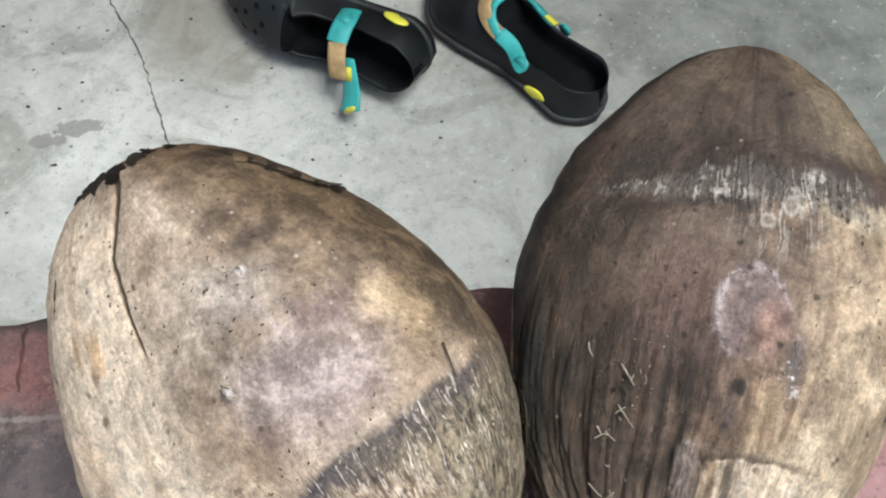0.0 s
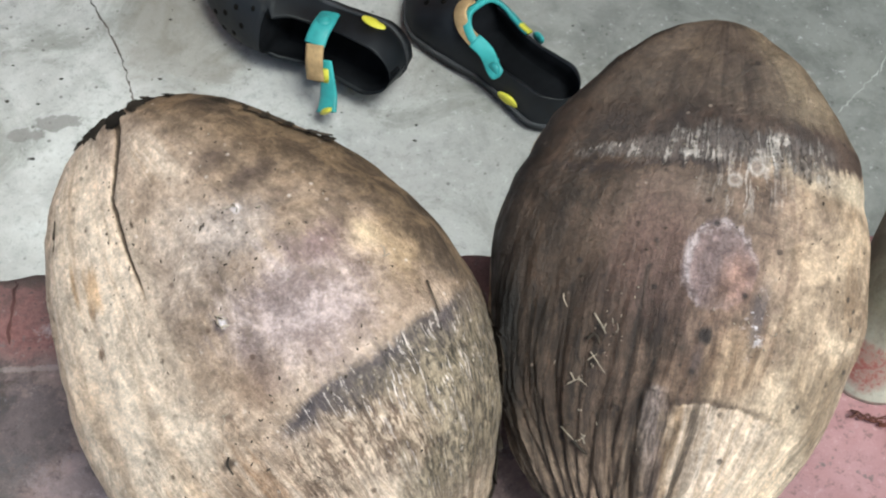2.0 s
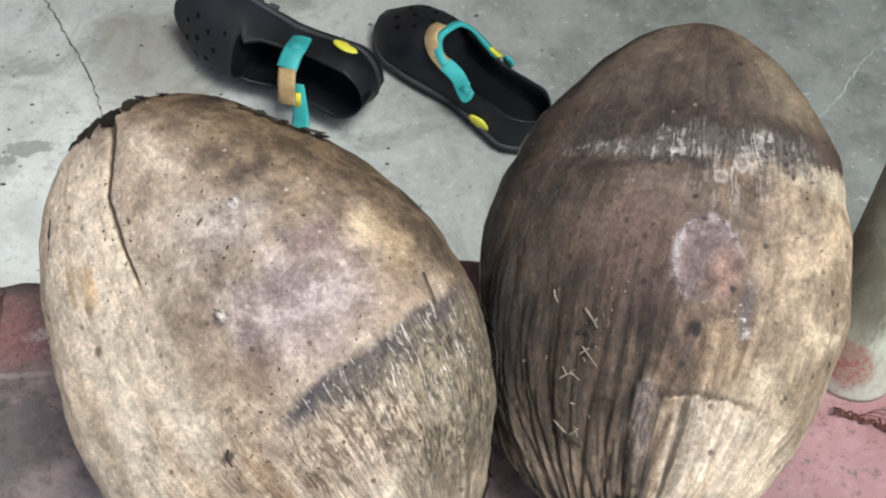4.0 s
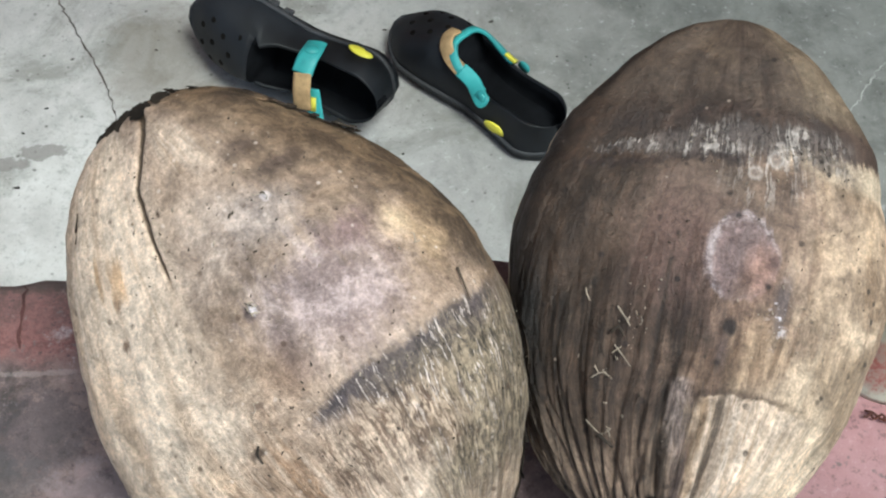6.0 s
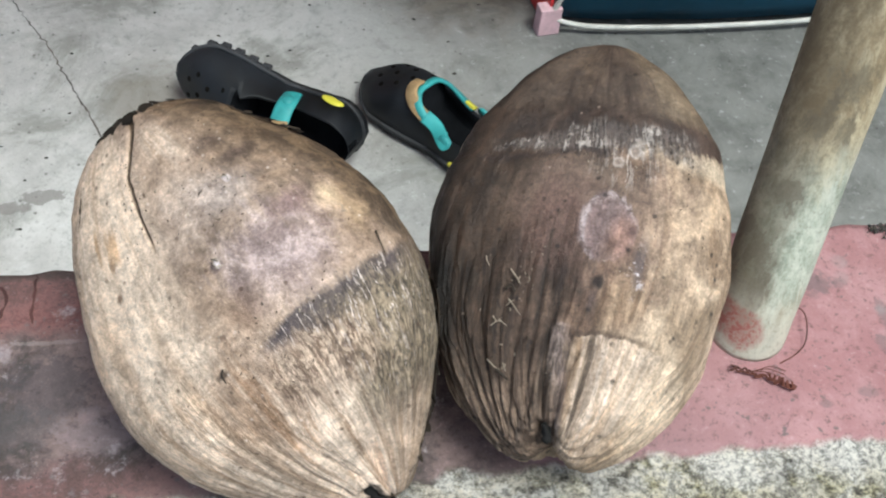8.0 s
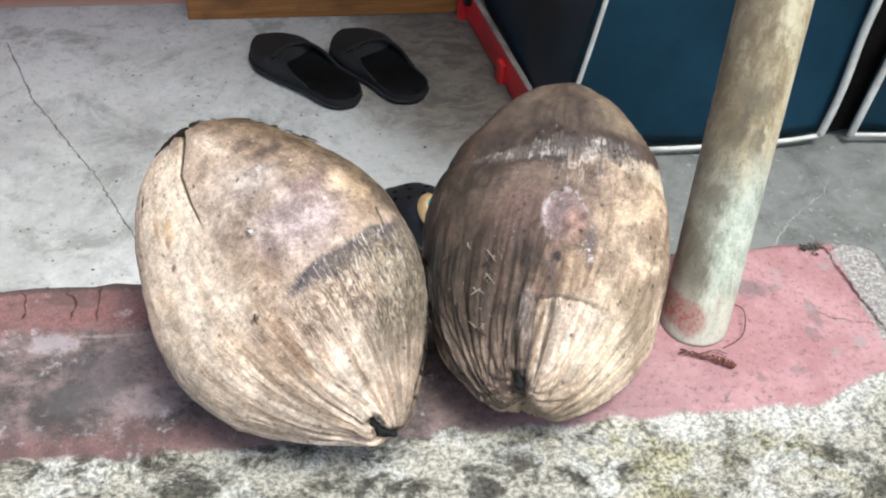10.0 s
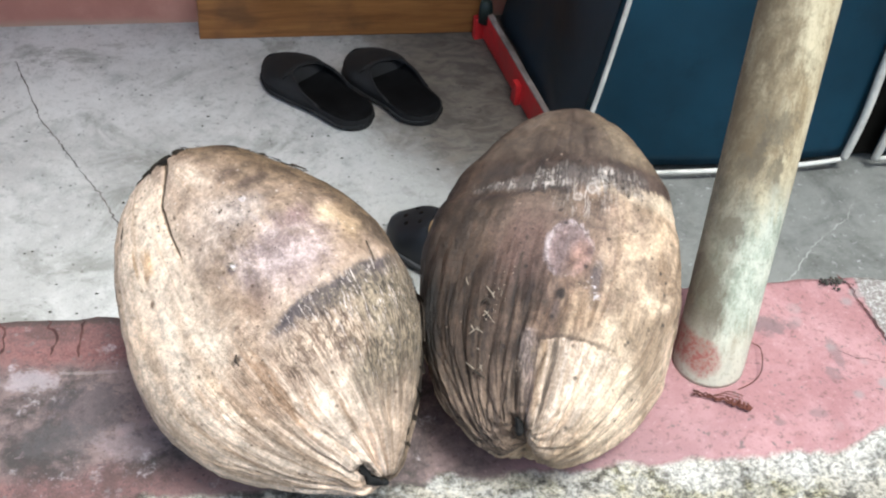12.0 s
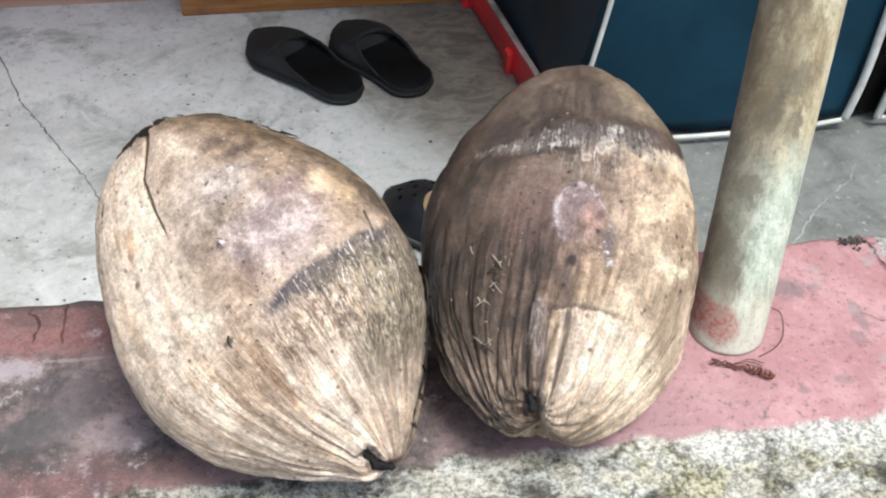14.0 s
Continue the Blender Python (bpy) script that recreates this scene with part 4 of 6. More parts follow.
    # single marks
    for turn, s, wide, tall, paint in ((150, 0.741, 2.6, 0.022, (0.24, 0.165, 0.1)), (127, 0.43, 3.6, 0.009, (0.06, 0.042, 0.03)), (120, 0.488, 3, 0.008, (0.2, 0.15, 0.11)), (108, 0.602, 3.2, 0.02, (0.14, 0.11, 0.105)), (107, 0.606, 1.6, 0.012, (0.85, 0.84, 0.83)), (85.5, 0.739, 1.6, 0.01, (0.74, 0.71, 0.68)), (152, 0.68, 2.5, 0.015, (0.16, 0.1, 0.06)), (119.3, 0.813, 1.1, 0.008, (0.1, 0.065, 0.04)), (156, 0.79, 2.2, 0.05, (0.5, 0.34, 0.18)), (147, 0.77, 5, 0.05, (0.6, 0.42, 0.235))):
        color = n.over(color, n.spot(turn, s, wide, tall, 0.3, 1.1, 1.4, 1.2), paint, 0.85)
    # grain
    color = n.shade(color, long, 0.34, 0.66, 0.8, 1.14, n.ramp(n.s, 0.2, 0.55, 1.0, 0.3))
    color = n.shade(color, f2, 0.34, 0.64, 0.84, 1.12, n.ramp(n.s, 0.25, 0.55, 1.0, 0.2))
    color = n.shade(color, mott2, 0.34, 0.66, 0.84, 1.12)
    color = n.shade(color, mott, 0.36, 0.64, 1.14, 0.84)
    color = n.shade(color, f3, 0.34, 0.66, 0.86, 1.1, n.ramp(n.s, 0.3, 0.55, 1.0, 0.15))
    color = n.shade(color, grit, 0.34, 0.66, 1.16, 0.74)
    color = n.shade(color, fine, 0.3, 0.7, 1.14, 0.8)
    specks = n.math("MULTIPLY", n.ramp(n.cells(n.scaled(n.obj, (1, 1, 1), (2, 8, 3)), 105), 0.09, 0.2, 1.0, 0.0), n.ramp(mott, 0.46, 0.58))
    color = n.over(color, specks, (0.09, 0.06, 0.04), 0.75)
    pale_specks = n.math("MULTIPLY", n.ramp(n.cells(n.scaled(n.obj, (1, 1, 1), (7, 1, 5)), 120), 0.07, 0.16, 1.0, 0.0), n.ramp(mott, 0.42, 0.54, 1.0, 0.0))
    color = n.over(color, pale_specks, (0.82, 0.76, 0.64), 0.5)
    color = n.mix(1.0, color, (0.985, 0.88, 0.9), "MULTIPLY")
    # split skin
    near = n.split(n.attribute("scar"))[1]
    color = n.over(color, n.ramp(n.math("ADD", near, n.math("MULTIPLY", n.fray, 0.9)), 0.2, 0.6), (0.25, 0.16, 0.09), 0.55)
    color = n.over(color, n.ramp(n.math("ADD", near, n.math("MULTIPLY", n.fray, 1.0)), 0.46, 0.74), (0.042, 0.027, 0.017), 0.92)
    tip = n.ramp(n.math("ADD", n.attribute_value("scar"), n.math("MULTIPLY", n.math("SUBTRACT", grit, 0.5), 0.7)), 0.36, 0.72)
    color = n.over(color, tip, (0.022, 0.018, 0.015), 0.95)
    height = n.math("ADD", n.math("MULTIPLY", n.math("MULTIPLY", n.math("ADD", f2, n.math("MULTIPLY", f3, 0.6)), 0.9), n.ramp(n.s, 0.3, 0.6, 1.0, 0.25)), n.math("ADD", n.math("MULTIPLY", fine, 0.55), n.math("ADD", n.math("MULTIPLY", grit, 0.8), n.math("MULTIPLY", mott, 0.8))))
    return n.done(color, n.ramp(mott, 0.3, 0.7, 0.52, 0.8), height, 0.0021, 0.85)


def brown_husk():
    n = HuskNodes("brown_coconut_husk", 0.6, spec=0.4).begin()
    f1, f2, f3 = n.fibres(9, 1.2), n.fibres(28, 3), n.fibres(95, 11, 3)
    long = n.noise(n.scaled(n.at, (6, 6, 1.0), (1, 7, 2)), 1, 6, 0.66, 0.4)
    mott = n.noise(n.obj, 40, 7, 0.7, 0.5)
    mott2 = n.noise(n.scaled(n.obj, (1, 1, 1), (3, 8, 1)), 16, 6, 0.64, 0.6)
    grit = n.noise(n.scaled(n.obj, (1, 1, 1), (1, 5, 3)), 170, 5, 0.72)
    fine = n.noise(n.obj, 520, 4, 0.75)
    # dark chocolate skin, greyer over the shoulder
    color = n.mix(n.ramp(n.math("ADD", n.math("MULTIPLY", mott, 0.7), n.math("MULTIPLY", long, 0.3)), 0.38, 0.62), (0.042, 0.028, 0.021), (0.118, 0.081, 0.06))
    color = n.over(color, n.between(n.s, 0.5, 0.69, 0.09, 0.015, 0.06), n.mix(n.ramp(mott2, 0.36, 0.62), (0.098, 0.073, 0.053), (0.185, 0.142, 0.105)), 0.8)
    color = n.over(color, n.spot(112, 0.5, 24, 0.17, 0.0, 1.3, 1.3, 0.5), n.mix(n.ramp(n.math("ADD", n.math("MULTIPLY", mott, 0.6), n.math("MULTIPLY", f1, 0.4)), 0.4, 0.6), (0.086, 0.05, 0.041), (0.225, 0.145, 0.118)), 0.85)
    # left flank: its own dark brown, made deeper to include the gap's shade
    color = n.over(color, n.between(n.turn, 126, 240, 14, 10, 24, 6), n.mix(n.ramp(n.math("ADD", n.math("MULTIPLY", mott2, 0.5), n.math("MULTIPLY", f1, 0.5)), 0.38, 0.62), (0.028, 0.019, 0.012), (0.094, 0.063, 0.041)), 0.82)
    drift = n.noise(n.scaled(n.at, (3, 3, 5), (2, 6, 3)), 1, 6, 0.65, 0.8)
    color = n.over(color, n.ramp(drift, 0.52, 0.68), (0.15, 0.105, 0.075), 0.45)
    # warm brown crown with dark runs
    crown = n.between(n.s, 0.79, 3, 0.018, 0.1, 0.07, 0.06)
    color = n.over(color, crown, n.mix(n.ramp(n.math("ADD", n.math("MULTIPLY", mott, 0.8), n.math("MULTIPLY", f1, 0.2)), 0.38, 0.62), (0.06, 0.045, 0.033), (0.15, 0.114, 0.082)), 0.92)
    color = n.over(color, n.math("MULTIPLY", crown, n.math("MULTIPLY", n.ramp(n.fibres(12, 2, 6, (2, 6, 1)), 0.5, 0.62), n.between(n.turn, 74, 128, 12, 10, 20))), (0.05, 0.035, 0.027), 0.75)
    color = n.over(color, n.math("MULTIPLY", crown, n.ramp(mott2, 0.54, 0.68)), (0.24, 0.175, 0.105), 0.4)
    color = n.over(color, n.math("MULTIPLY", crown, n.between(n.turn, -60, 72, 10, 12, 30, 14)), n.mix(n.ramp(mott, 0.4, 0.6), (0.36, 0.29, 0.19), (0.17, 0.13, 0.082)), 0.55)
    # folds that fan out from the stem, browns deepened for the shade beside them
    fold = n.math("MULTIPLY", n.between(n.s, -1, 0.44, 0.1, 0.1, 0.2, 0.16), n.between(n.turn, 97, 230, 4, 10, 6))
    color = n.over(color, fold, n.mix(n.ramp(n.fibres(15, 1.2, 5, (5, 2, 6)), 0.4, 0.62), (0.014, 0.0095, 0.0065), (0.086, 0.058, 0.039)), 0.78)
    color = n.over(color, n.math("MULTIPLY", fold, n.math("MULTIPLY", n.ramp(n.fibres(24, 1.5, 4, (3, 3, 8)), 0.56, 0.66), n.ramp(n.s, 0.05, 0.3, 1.0, 0.3))), (0.33, 0.255, 0.18), 0.55)
    # pale straw flank, cut off sharply under the ring
    bound = n.math("ADD", n.turn, n.math("ADD", n.math("MULTIPLY", n.wob, 60), n.math("MULTIPLY", n.fray, 24)))
    bound = n.math("ADD", bound, n.math("ADD", n.ramp(n.s, 0.27, 0.42, -18.0, 0.0), n.ramp(n.s, 0.5, 0.66, 0.0, 4.0)))
    halo = n.math("MULTIPLY", n.ramp(bound, 74, 106, 1.0, 0.0), n.between(n.s, 0.26, 0.71, 0.04, 0.02, 0.05, 0.05))
    color = n.over(color, halo, n.mix(n.ramp(n.math("ADD", n.math("MULTIPLY", mott, 0.6), n.math("MULTIPLY", f1, 0.4)), 0.4, 0.6), (0.33, 0.235, 0.165), (0.16, 0.108, 0.08)), 0.75)
    straw = n.math("MULTIPLY", n.ramp(bound, 50, 88, 1.0, 0.0), n.between(n.s, -1, 0.726, 0.1, 0.01, 0.03, 0.05))
    straw_color = n.mix(n.ramp(mott2, 0.34, 0.62), (0.47, 0.365, 0.24), (0.73, 0.61, 0.44))
    straw_color = n.mix(n.ramp(f1, 0.52, 0.66, 0.0, 0.6), straw_color, (0.37, 0.26, 0.145))
    straw_color = n.mix(n.ramp(long, 0.34, 0.44, 0.5, 0.0), straw_color, (0.68, 0.58, 0.42))
    color = n.over(color, straw, straw_color, 0.92)
    blots = n.noise(n.scaled(n.obj, (1, 1, 1), (9, 4, 2)), 34, 7, 0.72, 0.8)
    color = n.over(color, n.math("MULTIPLY", straw, n.math("MULTIPLY", n.between(n.s, 0.4, 0.69, 0.08, 0.02, 0.12), n.ramp(blots, 0.5, 0.6))), (0.15, 0.11, 0.072), 0.8)
    color = n.over(color, n.math("MULTIPLY", straw, n.between(n.s, 0.43, 0.69, 0.06, 0.015, 0.1)), n.mix(n.ramp(mott, 0.4, 0.6), (0.47, 0.36, 0.235), (0.26, 0.185, 0.115)), 0.75)
    color = n.over(color, n.math("MULTIPLY", straw, n.between(n.s, 0.675, 0.73, 0.012, 0.02, 0.03)), (0.66, 0.57, 0.41), 0.75)
    # near-black left edge: shade between the coconuts painted into the husk
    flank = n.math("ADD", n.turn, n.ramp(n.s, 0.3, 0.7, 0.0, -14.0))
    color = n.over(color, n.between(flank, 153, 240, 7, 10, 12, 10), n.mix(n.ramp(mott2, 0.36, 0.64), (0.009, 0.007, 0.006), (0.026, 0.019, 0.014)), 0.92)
    # straw runs down between the folds
    color = n.over(color, n.spot(82, 0.35, 11, 0.09, 0.3, 1.15, 1.0, 0.8), n.mix(n.ramp(f1, 0.4, 0.6), (0.56, 0.42, 0.27), (0.26, 0.175, 0.105)), 0.75)
    color = n.over(color, n.spot(96, 0.31, 8, 0.06, 0.2, 1.2, 1.0, 0.9), (0.15, 0.098, 0.065), 0.6)
    # dark collar over a chalky ring
    level = n.math("SUBTRACT", n.s, n.ramp(n.turn, 96, 154, 0.728, 0.692))
    level = n.math("ADD", level, n.math("ADD", n.math("MULTIPLY", n.wob, 0.07), n.math("MULTIPLY", n.fray, 0.055)))
    collar = n.math("MULTIPLY", n.ramp(level, 0.006, 0.024), n.ramp(n.math("ADD", level, n.math("MULTIPLY", n.math("SUBTRACT", mott, 0.5), 0.12)), 0.035, 0.12, 1.0, 0.0))
    collar = n.math("MULTIPLY", collar, n.between(n.turn, 58, 152, 16, 10, 16))
    color = n.over(color, collar, n.mix(n.ramp(mott, 0.4, 0.64), (0.026, 0.02, 0.018), (0.095, 0.07, 0.054)), n.ramp(drift, 0.36, 0.58, 0.9, 0.45))
    wide = n.ramp(n.turn, 100, 150, 0.038, 0.012)
    off = n.math("DIVIDE", n.math("ABSOLUTE", level), wide)
    ring = n.math("MULTIPLY", n.ramp(off, 0.55, 1.1, 1.0, 0.0), n.between(n.turn, 62, 152, 10, 6, 14))
    color = n.over(color, ring, (0.15, 0.13, 0.115), 0.65)
    flecks = n.ramp(n.math("ADD", n.math("MULTIPLY", n.fibres(46, 20, 4, (1, 3, 2)), 0.45), n.math("MULTIPLY", n.noise(n.scaled(n.obj, (1, 1, 1), (2, 2, 9)), 90, 6, 0.75), 0.55)), 0.48, 0.53)
    density = n.ramp(n.noise(n.scaled(n.at, (7, 7, 3), (6, 3, 1)), 1, 3, 0.6), 0.4, 0.62, 0.1, 0.95)
    color = n.over(color, n.math("MULTIPLY", n.math("MULTIPLY", ring, density), flecks), (0.6, 0.56, 0.49), 0.85)
    runs = n.math("MULTIPLY", n.spot(87, 0.665, 15, 0.07, 0.3, 1.15, 1.0, 0.9), n.ramp(n.fibres(30, 5, 5, (8, 1, 4)), 0.5, 0.59))
    color = n.over(color, runs, (0.56, 0.51, 0.44), 0.75)
    color = n.over(color, n.math("MULTIPLY", n.between(level, -0.043, -0.026, 0.005, 0.007), n.between(n.turn, 92, 158, 5, 8, 8)), (0.045, 0.033, 0.029), 0.75)
    for turn, s in ((83.5, 0.697), (90, 0.667)):
        color = n.over(color, n.spot(turn, s, 2.6, 0.017, 0.6, 1.15, 1.0, 1.0), (0.62, 0.58, 0.51), 0.55)
        color = n.over(color, n.spot(turn, s, 1.6, 0.01, 0.5, 1.15, 1.0, 1.0), (0.26, 0.2, 0.155), 0.7)
    # round scar: chalky rim on its upper side, purple-brown inside, rusty heart
    scar = n.spot(92, 0.515, 10.6, 0.081, 0.9, 1.04, 0.35, 0.4)
    inner = n.spot(91, 0.508, 10.0, 0.076, 0.8, 1.0, 0.4, 0.4)
    color = n.over(color, scar, n.mix(n.ramp(grit, 0.42, 0.6), (0.47, 0.42, 0.41), (0.2, 0.155, 0.15)), 0.7)
    color = n.over(color, inner, n.mix(n.ramp(f1, 0.36, 0.64), (0.105, 0.074, 0.068), (0.235, 0.17, 0.155)), 0.85)
    color = n.over(color, n.spot(86, 0.492, 6.2, 0.062, 0.2, 1.2, 1.0, 0.8), n.mix(n.ramp(mott, 0.4, 0.62), (0.37, 0.23, 0.17), (0.19, 0.112, 0.085)), 0.75)
    color = n.over(color, n.spot(90, 0.435, 4, 0.05, 0.2, 1.2, 1.2, 1.0), (0.24, 0.16, 0.11), 0.5)
    color = n.over(color, n.spot(92, 0.388, 3.0, 0.02, 0.4, 1.05, 1.4, 1.2), (0.02, 0.016, 0.015), 0.92)
    color = n.over(color, n.spot(93, 0.345, 2.4, 0.045, 0.2, 1.1, 1.2, 1.0), (0.1, 0.075, 0.066), 0.8)
    color = n.over(color, n.spot(79, 0.44, 3.2, 0.075, 0.2, 1.1, 1.3, 1.2), (0.115, 0.097, 0.1), 0.75)
    color = n.over(color, n.math("MULTIPLY", n.spot(79.5, 0.42, 4, 0.07, 0.3, 1.1, 1.2), n.ramp(grit, 0.36, 0.44, 1.0, 0.0)), (0.72, 0.7, 0.7), 0.85)
    # bared pale layer at the stem end
    off = n.math("DIVIDE", n.math("SUBTRACT", n.turn, 82), 24)
    edge = n.math("ADD", n.s, n.math("MULTIPLY", n.math("MULTIPLY", off, off), 0.03))
    edge = n.math("ADD", edge, n.math("ADD", n.math("MULTIPLY", n.wob, 0.03), n.math("MULTIPLY", n.fray, 0.016)))
    ragged_turn = n.math("ADD", n.turn, n.math("ADD", n.math("MULTIPLY", n.wob, 7), n.math("MULTIPLY", n.fray, 5)))
    bare = n.math("MULTIPLY", n.ramp(edge, 0.276, 0.282, 1.0, 0.0), n.math("MULTIPLY", n.ramp(ragged_turn, 94.5, 98.5, 1.0, 0.0), n.ramp(n.turn, 44, 84)))
    color = n.over(color, bare, n.mix(n.ramp(f1, 0.36, 0.62), (0.82, 0.715, 0.575), (0.56, 0.44, 0.31)), 0.92)
    color = n.over(color, n.math("MULTIPLY", bare, n.ramp(n.math("ADD", n.s, n.math("MULTIPLY", n.wob, 0.08)), 0.03, 0.12, 1.0, 0.0)), n.mix(n.ramp(f1, 0.4, 0.6), (0.5, 0.39, 0.26), (0.27, 0.19, 0.12)), 0.6)
    color = n.over(color, n.math("MULTIPLY", bare, n.ramp(n.fibres(17, 1.1, 6, (1, 8, 8)), 0.5, 0.62)), (0.33, 0.23, 0.135), 0.75)
    grey = n.math("MULTIPLY", n.ramp(n.math("ADD", n.s, n.math("MULTIPLY", n.fray, 0.015)), 0.286, 0.296, 1.0, 0.0), n.between(n.math("SUBTRACT", ragged_turn, n.ramp(n.s, 0.08, 0.28, -2.0, 3.0)), 97, 103, 2.5, 2.0))
    color = n.over(color, grey, n.mix(n.ramp(f2, 0.38, 0.62), (0.16, 0.125, 0.11), (0.46, 0.385, 0.34)), 0.75)
    near_pit = n.math("MULTIPLY", n.between(n.s, -1, 0.17, 0.1, 0.07, 0.1, 0.06), n.between(n.turn, 97, 185, 3, 10, 8))
    color = n.over(color, near_pit, n.mix(n.ramp(n.fibres(19, 1.0, 5, (9, 2, 4)), 0.4, 0.6), (0.1, 0.07, 0.05), (0.36, 0.275, 0.195)), 0.6)
    # thin shadow line along the torn rim, put into the colour
    rim_shadow = n.math("MULTIPLY", n.between(edge, 0.278, 0.288, 0.003, 0.005), n.between(n.turn, 68, 98, 8, 2))
    color = n.over(color, rim_shadow, (0.09, 0.062, 0.043), 0.65)
    for low, high, bottom, top in ((88.2, 90.6, 0.05, 0.275), (111.6, 113.2, 0.28, 0.5), (107.4, 108.8, 0.1, 0.3), (96.8, 98.2, 0.1, 0.26)):
        color = n.over(color, n.math("MULTIPLY", n.between(n.math("ADD", n.turn, n.math("MULTIPLY", n.fray, 5)), low, high, 0.6, 0.6), n.between(n.s, bottom, top, 0.03, 0.02)), (0.05, 0.036, 0.027), 0.78)
    # grain
    dark_side = n.math("SUBTRACT", 1.0, straw)
    color = n.shade(color, long, 0.34, 0.66, 0.8, 1.14, n.ramp(n.s, 0.2, 0.5, 1.0, 0.25))
    color = n.shade(color, f2, 0.34, 0.64, 0.82, 1.14, n.ramp(n.s, 0.25, 0.55, 1.0, 0.2))
    color = n.shade(color, mott2, 0.34, 0.66, 0.8, 1.16)
    color = n.shade(color, mott, 0.36, 0.64, 1.18, 0.8)
    color = n.shade(color, f3, 0.34, 0.66, 0.86, 1.12, n.ramp(n.s, 0.3, 0.55, 1.0, 0.2))
    color = n.shade(color, grit, 0.34, 0.66, 1.16, 0.78)
    color = n.shade(color, fine, 0.3, 0.7, 1.2, 0.76)
    specks = n.math("MULTIPLY", n.ramp(n.cells(n.scaled(n.obj, (1, 1, 1), (2, 8, 3)), 95), 0.1, 0.22, 1.0, 0.0), n.ramp(mott, 0.44, 0.56))
    color = n.over(color, specks, (0.018, 0.013, 0.011), 0.8)
    pale_specks = n.math("MULTIPLY", n.math("MULTIPLY", n.ramp(n.cells(n.scaled(n.obj, (1, 1, 1), (7, 1, 5)), 90), 0.05, 0.12, 1.0, 0.0), n.ramp(mott, 0.4, 0.5, 1.0, 0.0)), dark_side)
    color = n.over(color, pale_specks, (0.5, 0.42, 0.33), 0.6)
    color = n.mix(1.0, color, (0.975, 0.89, 0.9), "MULTIPLY")
    tip = n.ramp(n.math("ADD", n.attribute_value("scar"), n.math("MULTIPLY", n.math("SUBTRACT", grit, 0.5), 0.7)), 0.36, 0.74)
    color = n.over(color, tip, (0.024, 0.019, 0.016), 0.95)
    height = n.math("ADD", n.math("MULTIPLY", n.math("MULTIPLY", n.math("ADD", f2, n.math("MULTIPLY", f3, 0.6)), 0.9), n.ramp(n.s, 0.3, 0.6, 1.0, 0.25)), n.math("ADD", n.math("ADD", n.math("MULTIPLY", fine, 0.55), n.math("MULTIPLY", mott, 0.8)), n.math("ADD", n.math("MULTIPLY", grit, 0.8), n.math("MULTIPLY", n.math("MULTIPLY", ring, flecks), 0.9))))
    return n.done(color, n.ramp(mott, 0.3, 0.7, 0.4, 0.66), height, 0.0021, 0.85)


M_HUSK_A, M_HUSK_B = pale_husk(), brown_husk()
M_FIBRE = plain("dark_dry_fibre", (0.045, 0.032, 0.022), 0.9, 0.35, 160)
M_SPLINTER = plain("pale_splinter", (0.36, 0.295, 0.225), 0.8, 0.2, 200)
M_CORE = plain("black_stem_scar", (0.006, 0.005, 0.0045), 0.95, 0.3, 200)


def strip(husk, marks, width, lift, seed, name, label, parent):
    """A ragged dry strip lying on the husk along (s, degrees) marks; width in metres."""
    rnd = random.Random(seed)
    pts = smooth_line([(s, d, 0) for s, d in marks], 14)
    rows = []
    for i, q in enumerate(pts):
        k = i / (len(pts) - 1)
        ahead = pts[min(i + 1, len(pts) - 1)] - pts[max(i - 1, 0)]
        ring = 0.0018 * max(0.15, math.sin(math.pi * min(max(q.x, 0.02), 0.98)) ** 0.5)
        du, dv = ahead.x * husk.length, ahead.y * ring
        size = math.hypot(du, dv) + 1e-9
        w = width * (0.8 + 1.1 * noise.noise(Vector((i * 0.13, seed, 0.5)))) * (1 - 0.85 * abs(2 * k - 1) ** 3) * (0.92 + 0.16 * rnd.random())
        ps, pd = -dv / size * w / husk.length, du / size * w / ring
        up = lift * max(0.05, 0.6 + 1.3 * noise.noise(Vector((i * 0.07, 3.1, seed))))
        rows.append([husk.point(min(q.x + ps * 0.5 * j, 0.995), q.y + pd * 0.5 * j, up * (1.1 + 0.6 * j * j * (1 if j > 0 else 0.2)) * (0.5 + 0.5 * abs(j)) + 0.0002) for j in (-1, -0.3, 0.4, 1)])
    bm = grid_bm(rows)
    bmesh.ops.solidify(bm, geom=bm.faces[:], thickness=0.0008)
    return part(name, bm, M_FIBRE, parent, label)


